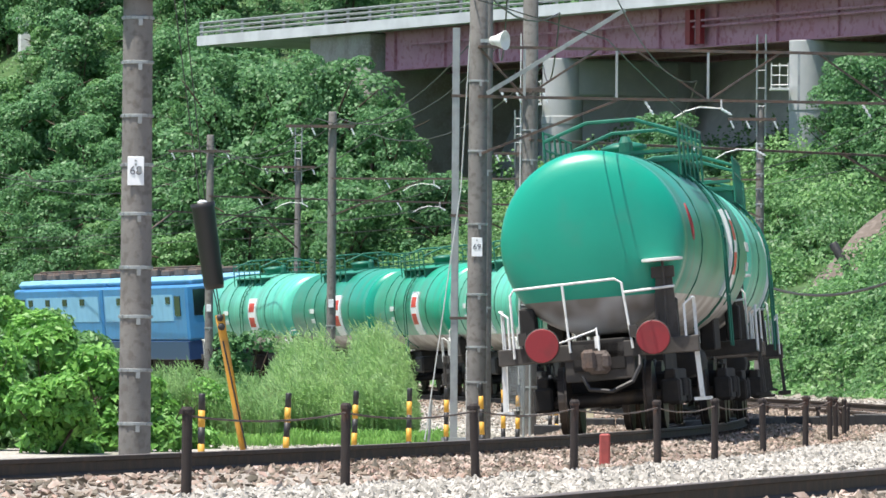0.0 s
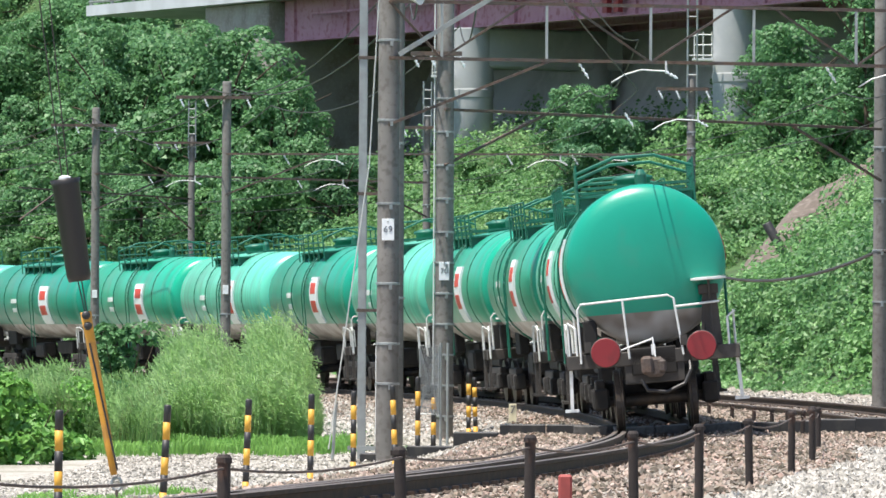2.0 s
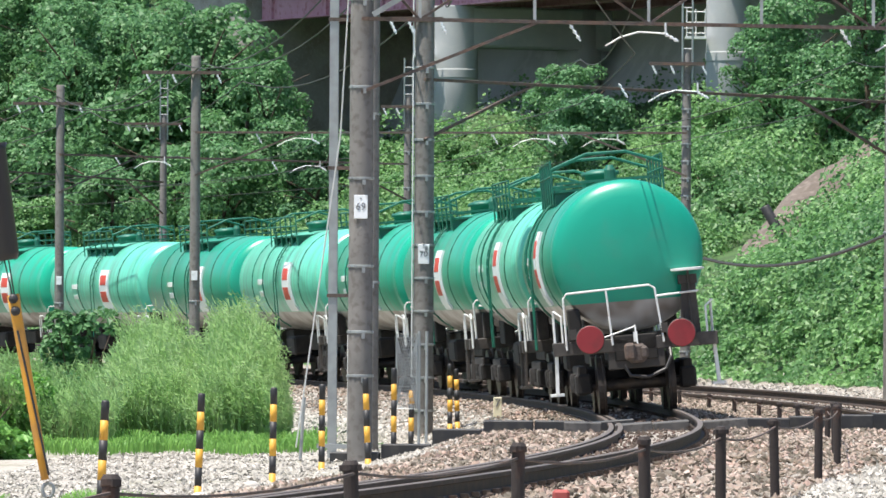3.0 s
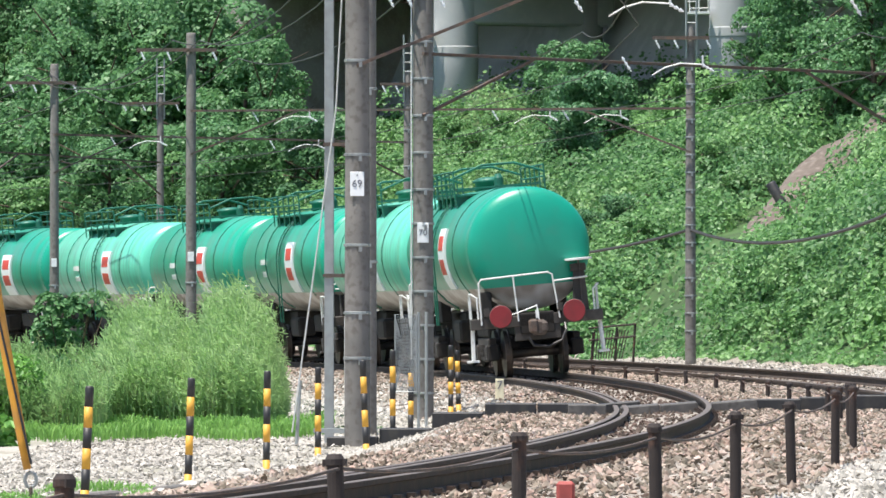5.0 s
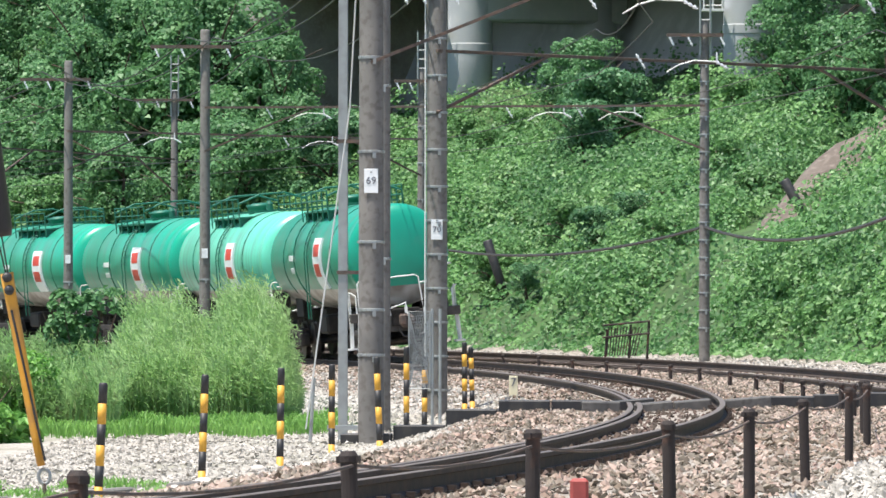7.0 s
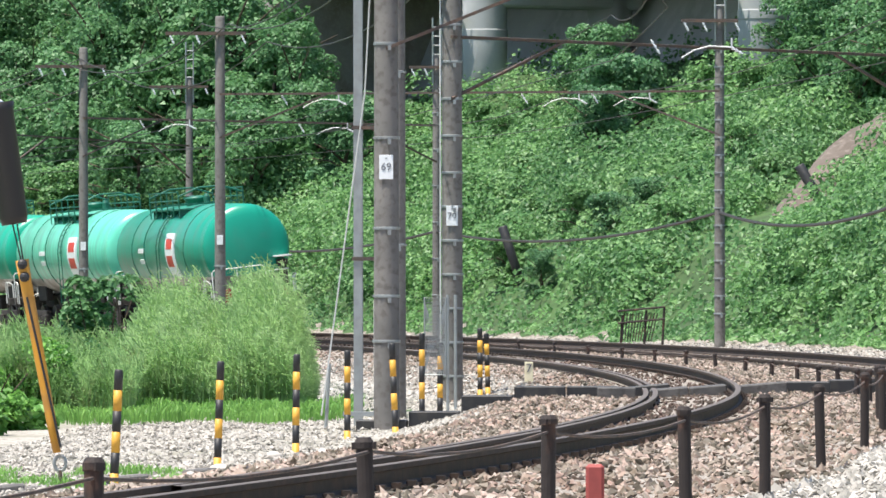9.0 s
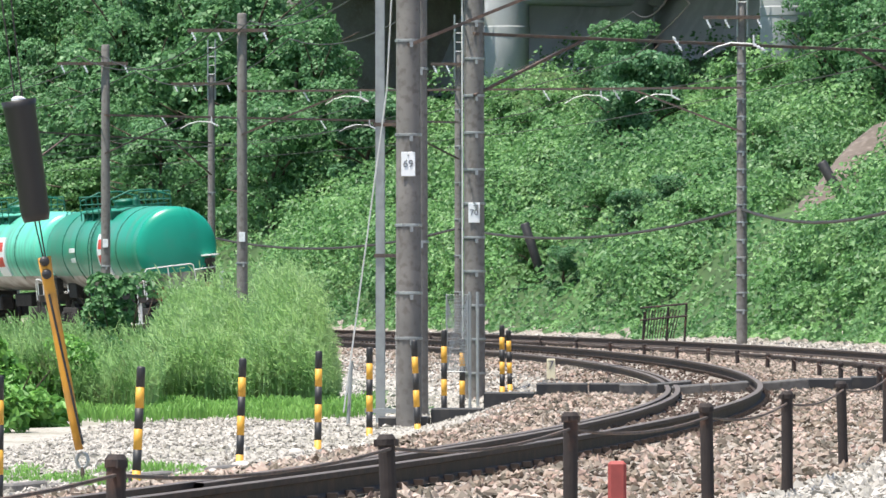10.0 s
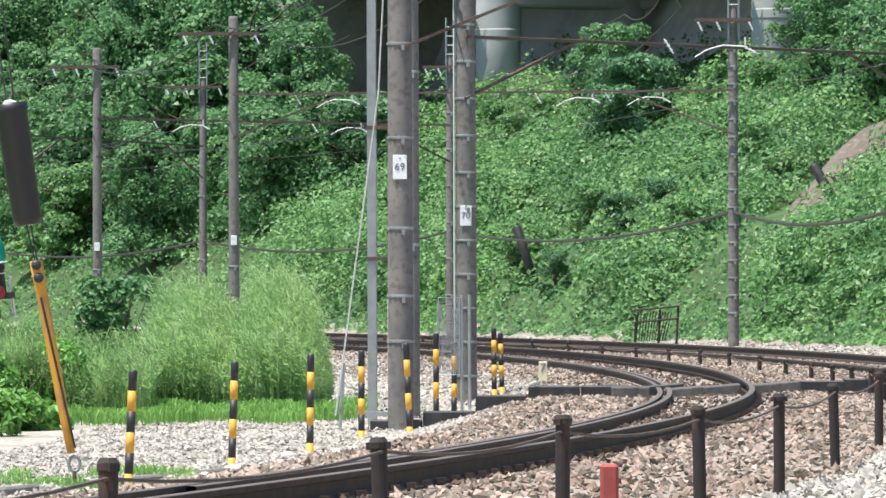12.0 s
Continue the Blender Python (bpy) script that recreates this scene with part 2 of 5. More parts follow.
def tank_material(name, green):
    """Green above, grey below a level line; dirt runs down the sides."""
    m = material(name, green, 0.33, var=[(0.8, tuple(c * 0.75 for c in green), 0.5, 0.45, 0.65), (2.5, (0.10, 0.24, 0.18), 0.16, 0.55, 0.7)], random_amount=0.18)
    nt = m.node_tree
    b = nt.nodes["Principled BSDF"]
    old = b.inputs["Base Color"].links[0].from_socket
    co = nt.nodes.new("ShaderNodeTexCoord")
    sep = nt.nodes.new("ShaderNodeSeparateXYZ")
    nt.links.new(co.outputs["Object"], sep.inputs[0])
    step = nt.nodes.new("ShaderNodeMapRange")
    step.inputs[1].default_value, step.inputs[2].default_value = 1.655, 1.665
    nt.links.new(sep.outputs[2], step.inputs[0])
    n = nt.nodes.new("ShaderNodeTexNoise")
    n.inputs["Scale"].default_value = 1.6
    nt.links.new(co.outputs["Object"], n.inputs["Vector"])
    ramp = nt.nodes.new("ShaderNodeValToRGB")
    ramp.color_ramp.elements[0].position, ramp.color_ramp.elements[0].color = 0.38, (0.17, 0.145, 0.125, 1)
    ramp.color_ramp.elements[1].position, ramp.color_ramp.elements[1].color = 0.6, (0.41, 0.40, 0.395, 1)
    nt.links.new(n.outputs[0], ramp.inputs[0])
    mx = nt.nodes.new("ShaderNodeMix")
    mx.data_type = "RGBA"
    nt.links.new(step.outputs[0], mx.inputs[0])
    nt.links.new(ramp.outputs[0], mx.inputs[6])
    # grimy streaks down the barrel between the ends
    run_down = nt.nodes.new("ShaderNodeMapping")
    run_down.inputs["Scale"].default_value = (0.5, 2.2, 0.35)
    nt.links.new(co.outputs["Object"], run_down.inputs[0])
    streak = nt.nodes.new("ShaderNodeTexNoise")
    streak.inputs["Scale"].default_value, streak.inputs["Detail"].default_value = 1.5, 6
    nt.links.new(run_down.outputs[0], streak.inputs["Vector"])
    amount = nt.nodes.new("ShaderNodeMapRange")
    amount.inputs[1].default_value, amount.inputs[2].default_value, amount.inputs[4].default_value = 0.42, 0.66, 0.55
    nt.links.new(streak.outputs[0], amount.inputs[0])
    far_out = nt.nodes.new("ShaderNodeMath")
    far_out.operation = "ABSOLUTE"
    nt.links.new(sep.outputs[1], far_out.inputs[0])
    barrel = nt.nodes.new("ShaderNodeMath")
    barrel.operation = "LESS_THAN"
    barrel.inputs[1].default_value = HALF - 0.07
    nt.links.new(far_out.outputs[0], barrel.inputs[0])
    both = nt.nodes.new("ShaderNodeMath")
    both.operation = "MULTIPLY"
    nt.links.new(amount.outputs[0], both.inputs[0])
    nt.links.new(barrel.outputs[0], both.inputs[1])
    grime = nt.nodes.new("ShaderNodeMix")
    grime.data_type = "RGBA"
    grime.inputs[7].default_value = (0.10, 0.17, 0.125, 1)
    nt.links.new(both.outputs[0], grime.inputs[0])
    nt.links.new(old, grime.inputs[6])
    nt.links.new(grime.outputs[2], mx.inputs[7])
    nt.links.new(mx.outputs[2], b.inputs["Base Color"])
    return m


M["tank"] = tank_material("tank", (0.004, 0.31, 0.2))
# mint copy of the barrel green, with sun glare put into the colour
M["tank_glare"] = tank_material("tank_glare", (0.10, 0.47, 0.35))


# ---------------------------------------------------------------- mesh helpers
def finish(name, bm, mat, smooth_faces=False):
    me = bpy.data.meshes.new(name)
    bm.normal_update()
    bm.to_mesh(me)
    bm.free()
    me.materials.append(mat)
    if smooth_faces:
        me.shade_smooth()
    return me


def part(name, bm, mat, parent=None, label="", smooth_faces=False):
    ob = new(name, finish(name, bm, mat, smooth_faces))
    ob.parent = parent
    return tagged(ob, label)


def thing(name, label, category, group="", m=None):
    ob = tagged(new(name), label, category, group)
    if m is not None:
        ob.matrix_basis = m
    return ob


def box(bm, x0, y0, z0, x1, y1, z1, m=None, bevel=0.0):
    r = bmesh.ops.create_cube(bm, size=1)
    vs = r["verts"]
    bmesh.ops.scale(bm, vec=(x1 - x0, y1 - y0, z1 - z0), verts=vs)
    bmesh.ops.translate(bm, vec=((x0 + x1) / 2, (y0 + y1) / 2, (z0 + z1) / 2), verts=vs)
    if bevel:
        es = list({e for v in vs for e in v.link_edges})
        vs = list({v for f in bmesh.ops.bevel(bm, geom=es, offset=bevel, segments=1, affect="EDGES")["faces"] for v in f.verts} | {v for v in vs if v.is_valid})
    if m is not None:
        bmesh.ops.transform(bm, matrix=m, verts=vs)


def tube(bm, pts, r, n=6, r2=None, cap=True):
    """A round bar through the points."""
    pts = [Vector(p) for p in pts]
    r2 = r if r2 is None else r2
    rings = []
    up = None
    for i, p in enumerate(pts):
        d = (pts[min(i + 1, len(pts) - 1)] - pts[max(i - 1, 0)]).normalized()
        if up is None:
            up = d.orthogonal().normalized()
        up = (up - d * up.dot(d)).normalized()
        side = d.cross(up)
        rr = r + (r2 - r) * i / max(1, len(pts) - 1)
        rings.append([bm.verts.new(p + (up * math.cos(a) + side * math.sin(a)) * rr) for a in [2 * math.pi * k / n for k in range(n)]])
    for a, b in zip(rings, rings[1:]):
        for k in range(n):
            bm.faces.new((a[k], a[(k + 1) % n], b[(k + 1) % n], b[k]))
    if cap:
        bm.faces.new(rings[0][::-1])
        bm.faces.new(rings[-1])


def lathe(bm, profile, n=24, axis="z", at=(0, 0, 0)):
    """profile: rows of (radius, height) turned about an axis."""
    rings = []
    ax, ay, az = at
    for r, h in profile:
        ring = []
        for k in range(n):
            a = 2 * math.pi * k / n
            c, s = r * math.cos(a), r * math.sin(a)
            p = {"z": (c, s, h), "y": (c, h, -s), "x": (h, c, s)}[axis]
            ring.append(bm.verts.new((p[0] + ax, p[1] + ay, p[2] + az)))
        rings.append(ring)
    for a, b in zip(rings, rings[1:]):
        for k in range(n):
            bm.faces.new((a[k], a[(k + 1) % n], b[(k + 1) % n], b[k]))
    bm.faces.new(rings[0][::-1])
    bm.faces.new(rings[-1])


def raw_mesh(name, verts, quads, mat):
    verts, quads = np.asarray(verts, np.float32), np.asarray(quads, np.int32)
    me = bpy.data.meshes.new(name)
    k = quads.shape[1]
    me.vertices.add(len(verts))
    me.vertices.foreach_set("co", verts.ravel())
    me.loops.add(quads.size)
    me.loops.foreach_set("vertex_index", quads.ravel())
    me.polygons.add(len(quads))
    me.polygons.foreach_set("loop_start", np.arange(len(quads), dtype=np.int32) * k)
    me.update(calc_edges=True)
    me.validate()
    me.shade_flat()
    me.materials.append(mat)
    return me


def text_bm(word, height, m):
    """Letters of the built-in font as a thin mesh, centred, standing in the XZ plane before m is applied."""
    cu = bpy.data.curves.new("letters", "FONT")
    cu.body, cu.size, cu.align_x, cu.align_y, cu.extrude = word, height, "CENTER", "CENTER", 0.002
    cu.resolution_u = 3
    ob = bpy.data.objects.new("letters", cu)
    scene.collection.objects.link(ob)
    bpy.context.view_layer.update()
    me = bpy.data.meshes.new_from_object(ob.evaluated_get(bpy.context.evaluated_depsgraph_get()))
    bpy.data.objects.remove(ob)
    bm = bmesh.new()
    bm.from_mesh(me)
    bpy.data.meshes.remove(me)
    bmesh.ops.transform(bm, matrix=m @ pose(0, 0, 0, 90), verts=bm.verts)
    return bm


# ---------------------------------------------------------------- ground and hill
def build_ground():
    # one sheet, fine near the line and coarse to the horizon
    xs = np.unique(np.concatenate([np.linspace(-1500, -60, 12), np.linspace(-60, 50, 150), np.linspace(50, 1500, 12)]))
    ys = np.unique(np.concatenate([np.linspace(-1200, -60, 8), np.linspace(-60, 30, 30), np.linspace(30, 190, 190), np.linspace(190, 420, 110), np.linspace(420, 2500, 10)]))
    verts = [(x, y, min(ground_z(x, y), 62 + 4 * noise.noise(Vector((x * 0.01, y * 0.01, 0))))) for y in ys for x in xs]
    nx = len(xs)
    quads = [(j * nx + i, j * nx + i + 1, (j + 1) * nx + i + 1, (j + 1) * nx + i) for j in range(len(ys) - 1) for i in range(nx - 1)]
    me = raw_mesh("ground", verts, quads, M["gravel"])
    me.materials.append(M["soil"])
    me.materials.append(M["pale_ground"])
    mats = []
    for q in quads:
        x = sum(verts[v][0] for v in q) / 4
        y = sum(verts[v][1] for v in q) / 4
        o = outer(x, y)
        grassy = (o > 9.3 and y > 96) or (o < -3.6 and y > 101 + 0.5 * x) or o < -12
        pale = -12 < o < -2.7 or (2.75 < o < 5.0 and y < 75)
        mats.append(1 if grassy else 2 if pale else 0)
    me.polygons.foreach_set("material_index", mats)
    me.shade_smooth()
    tagged(new("ground", me), "gravelly railway ground rising into a soil hillside", "ground", kind="structure")


build_ground()


# ---------------------------------------------------------------- railway tracks
def side_offset(s):
    return 4.5 + 1.9 * smooth(5, 65, -s)


def rail_mesh(s0, s1, o, z, second):
    """One rail with foot, web and head, swept along the curve."""
    prof = [(-0.06, -0.15), (0.06, -0.15), (0.06, -0.135), (0.012, -0.115), (0.012, -0.045), (0.033, -0.035), (0.033, -0.004), (0.026, 0.0), (-0.026, 0.0), (-0.033, -0.004), (-0.033, -0.035), (-0.012, -0.045), (-0.012, -0.115), (-0.06, -0.135)]
    n = int((s1 - s0) / 1.5)
    verts, quads = [], []
    for i in range(n + 1):
        s = s0 + (s1 - s0) * i / n
        for px, pz in prof:
            x, y = spot(s, o + px + (side_offset(s) if second else 0))
            verts.append((x, y, z + pz + grade(s)))
    k = len(prof)
    for i in range(n):
        for j in range(k):
            quads.append((i * k + j, i * k + (j + 1) % k, (i + 1) * k + (j + 1) % k, (i + 1) * k + j))
    me = raw_mesh("rail", verts, quads, M["rail"])
    me.materials.append(M["rail_top"])
    me.polygons.foreach_set("material_index", [1 if (i % k) in (6, 7, 8) else 0 for i in range(len(quads))])
    return me


def build_track(name, second, s0, s1, cant, label):
    t = tagged(new(name), label, "railway track", kind="structure")
    dz = math.sin(radians(cant)) * GAUGE / 2
    for side in (-1, 1):
        part_ob = new("rail", rail_mesh(s0, s1, side * GAUGE / 2, side * dz, second))
        part_ob.parent = t
    # inner guard rail close by the low rail
    g = new("guard_rail", rail_mesh(-55, 60, -GAUGE / 2 + 0.12, -dz, False)) if not second else None
    if g:
        g.parent = t
    return t


main_track = build_track("track_main", False, -110, 150, CANT, "rusty curved main line rails on brown ballast")
side_track = build_track("track_side", True, -110, 150, CANT, "second curved track beside the main line")


def build_clips():
    """Rail clips on both sides of each main line rail, one pair a sleeper."""
    corner = np.array([(x, y, z) for x in (-1, 1) for y in (-1, 1) for z in (-1, 1)]) * (0.03, 0.035, 0.018)
    faces = np.array([(0, 1, 3, 2), (4, 6, 7, 5), (0, 4, 5, 1), (2, 3, 7, 6), (0, 2, 6, 4), (1, 5, 7, 3)])
    vs, fs, k = [], [], 0
    s = -62.0
    while s < 120:
        c, d = math.cos(s / RADIUS), math.sin(s / RADIUS)
        for side in (-1, 1):
            for off in (-0.085, 0.085):
                x, y = spot(s, side * GAUGE / 2 + off)
                z = side * math.sin(radians(CANT)) * GAUGE / 2 - 0.13 + grade(s)
                q = np.stack([corner[:, 0] * c - corner[:, 1] * d + x, corner[:, 0] * d + corner[:, 1] * c + y, corner[:, 2] + z], 1)
                vs.append(q)
                fs.append(faces + k)
                k += 8
        s += 0.6
    ob = new("rail_clip", raw_mesh("rail_clip", np.concatenate(vs), np.concatenate(fs), M["rail"]))
    ob.parent = main_track
    tagged(ob, "rusty rail clips along the sleepers", kind="stuff")


build_clips()


def build_sleepers():
    bm = bmesh.new()
    box(bm, -0.95, -0.1, -0.36, 0.95, 0.1, -0.182, None, 0.02)
    me = finish("sleeper", bm, M["track_stone"])
    for i in range(280):
        s = -62 + 0.6 * i
        x, y = spot(s)
        o = new("sleeper", me)
        o.parent = main_track
        o.matrix_basis = pose(x, y, grade(s), 0, -CANT, heading(s))


def build_stones():
    rng = np.random.default_rng(4)

    def scatter(name, count, s_range, o_range, size, mat, keep=None):
        ico = np.array([(1, 0, 0), (-1, 0, 0), (0, 1, 0), (0, -1, 0), (0, 0, 1), (0, 0, -1)], float)
        tri = np.array([(0, 2, 4), (2, 1, 4), (1, 3, 4), (3, 0, 4), (2, 0, 5), (1, 2, 5), (3, 1, 5), (0, 3, 5)])
        vs, fs = [], []
        k = 0
        for _ in range(count):
            # thinner towards the far end
            s = s_range[0] + (s_range[1] - s_range[0]) * rng.random() ** 1.35
            o = rng.uniform(*o_range)
            x, y = spot(s, o)
            if keep and not keep(s, o, x, y):
                continue
            r = size * rng.uniform(0.5, 1.35)
            a, b = rng.uniform(0, 6.3), rng.uniform(-0.6, 0.6)
            ca, sa = math.cos(a), math.sin(a)
            p = ico * (r * rng.uniform(0.7, 1.3), r * rng.uniform(0.7, 1.1), r * rng.uniform(0.5, 0.9)) + rng.normal(0, r * 0.3, (6, 3))
            q = np.stack([p[:, 0] * ca - p[:, 1] * sa, p[:, 0] * sa + p[:, 1] * ca, p[:, 2] + b * p[:, 0]], 1)
            vs.append(q + (x, y, ground_z(x, y) + r * 0.25))
            fs.append(tri + k)
            k += 6
        ob = new(name, raw_mesh(name, np.concatenate(vs), np.concatenate(fs), mat))
        return ob

    def off_rail(s, o, x, y):
        k = side_offset(s)
        return min(abs(o - GAUGE / 2), abs(o + GAUGE / 2), abs(o - k - GAUGE / 2), abs(o - k + GAUGE / 2)) > 0.11

    def bed(s, o, x, y):
        return off_rail(s, o, x, y) and min(abs(o), abs(o - side_offset(s))) > 0.78

    def four_foot(s, o, x, y):
        return off_rail(s, o, x, y) and not bed(s, o, x, y)

    def pale(s, o):
        return s < -20 and 2.75 + 0.4 * noise.noise(Vector((s * 0.3, o, 0))) < o < side_offset(s) - 0.85

    def brown_bed(s, o, x, y):
        return bed(s, o, x, y) and not pale(s, o)

    def pale_bed(s, o, x, y):
        return pale(s, o)

    tagged(scatter("pale_gravel", 34000, (-84, -18), (2.4, 5.8), 0.03, M["pale_stone"], pale_bed), "pale crushed stone between the fence and the second track", "gravel", kind="stuff")
    tagged(scatter("ballast", 70000, (-66, 75), (-2.9, 6.8), 0.031, M["stone"], brown_bed), "angular brown crushed-stone ballast around the rails", "ballast", kind="stuff")
    tagged(scatter("ballast", 22000, (-100, -58), (-1.5, 12), 0.034, M["stone"], brown_bed), "loose brown crushed stone beside the tracks", "ballast", kind="stuff")
    tagged(scatter("track_ballast", 27000, (-66, 90), (-0.8, 7.2), 0.03, M["track_stone"], four_foot), "dark oily ballast between the rails", "ballast", kind="stuff")
    tagged(scatter("pale_gravel", 26000, (-48, 18), (-8.2, -2.5), 0.027, M["pale_stone"]), "pale grey gravel beside the line", "gravel", kind="stuff")
    tagged(scatter("pale_gravel", 9000, (-70, -30), (-11, -3), 0.03, M["pale_stone"]), "loose pale stones by the concrete edging", "gravel", kind="stuff")
    tagged(scatter("pale_gravel", 14000, (12, 75), (-7.5, -1.6), 0.04, M["pale_stone"]), "pale gravel beside the line behind the poles", "gravel", kind="stuff")
    tagged(scatter("verge_gravel", 10000, (-66, 100), (6.2, 9.8), 0.034, M["pale_stone"]), "pale gravel verge at the foot of the hill", "gravel", kind="stuff")


build_stones()


# ---------------------------------------------------------------- leaves
def leaf_cloud(rng, centres, normals, size, stretch=1.5, droop=0.3, fold=0.25, single=False):
    """One folded leaf at each centre, facing roughly along its normal; single: one pointed blade."""
    n = len(centres)
    d = rng.normal(size=(n, 3))
    nr = normals + d * 0.55
    nr /= np.linalg.norm(nr, axis=1, keepdims=True) + 1e-9
    t = rng.normal(size=(n, 3))
    t[:, 2] -= droop
    t -= nr * np.sum(t * nr, 1, keepdims=True)
    t /= np.linalg.norm(t, axis=1, keepdims=True) + 1e-9
    b = np.cross(nr, t)
    sz = size * rng.uniform(0.6, 1.3, (n, 1))
    a0 = centres - t * sz * stretch / 2
    a1 = centres + t * sz * stretch / 2
    l = centres + b * sz / 2 + nr * sz * fold
    r = centres - b * sz / 2 + nr * sz * fold
    if single:
        return np.stack([l, r - t * sz * 0.25, a1], 1).reshape(-1, 3), np.arange(n * 3).reshape(-1, 3)
    verts = np.stack([a0, r, a1, l], 1).reshape(-1, 3)
    quads = np.arange(n * 4).reshape(-1, 4)
    tris = np.concatenate([quads[:, [0, 1, 2]], quads[:, [0, 2, 3]]])
    return verts, tris


def crown_mesh(name, seed, width, height, lobes, leaves, size, mat, lobe=(0.1, 0.22), single=False):
    rng = np.random.default_rng(seed)
    cs, ns = [], []
    for i in range(lobes):
        a, rr = rng.uniform(0, 6.3), width * 0.5 * rng.uniform(0.15, 0.8)
        h = height * rng.uniform(0.06, 0.92)
        c = np.array([rr * math.cos(a) * (1.15 - 0.6 * h / height), rr * math.sin(a) * (1.15 - 0.6 * h / height), h])
        rad = width * rng.uniform(*lobe) * np.array([1, 1, rng.uniform(0.6, 0.95)])
        k = leaves // lobes
        d = rng.normal(size=(k, 3))
        d /= np.linalg.norm(d, axis=1, keepdims=True)
        d[:, 2] = np.where(d[:, 2] < -0.5, -d[:, 2], d[:, 2])
        shell = rng.uniform(0.78, 1.06, (k, 1))
        cs.append(c + d * rad * shell)
        ns.append(d + (0, 0, 0.5))
    v, q = leaf_cloud(rng, np.concatenate(cs), np.concatenate(ns), size, single=single)
    return raw_mesh(name, v, q, mat)


def trunk_bm(seed, height, width, base=0.14):
    rnd = random.Random(seed)
    bm = bmesh.new()
    top = Vector((rnd.uniform(-0.3, 0.3), rnd.uniform(-0.3, 0.3), height * 0.75))
    mid = Vector((rnd.uniform(-0.25, 0.25), rnd.uniform(-0.25, 0.25), height * 0.35))
    tube(bm, [(0, 0, -0.5), mid, top], base, 7, base * 0.3)
    for i in range(7):
        a, k = rnd.uniform(0, 6.3), rnd.uniform(0.2, 0.9)
        p = Vector((0, 0, 0)).lerp(top, k)
        e = p + Vector((math.cos(a) * width * 0.36, math.sin(a) * width * 0.36, height * rnd.uniform(0.08, 0.25)))
        tube(bm, [p, p.lerp(e, 0.5) + Vector((0, 0, 0.15)), e], base * 0.4, 5, base * 0.12)
    return bm


TREES = []


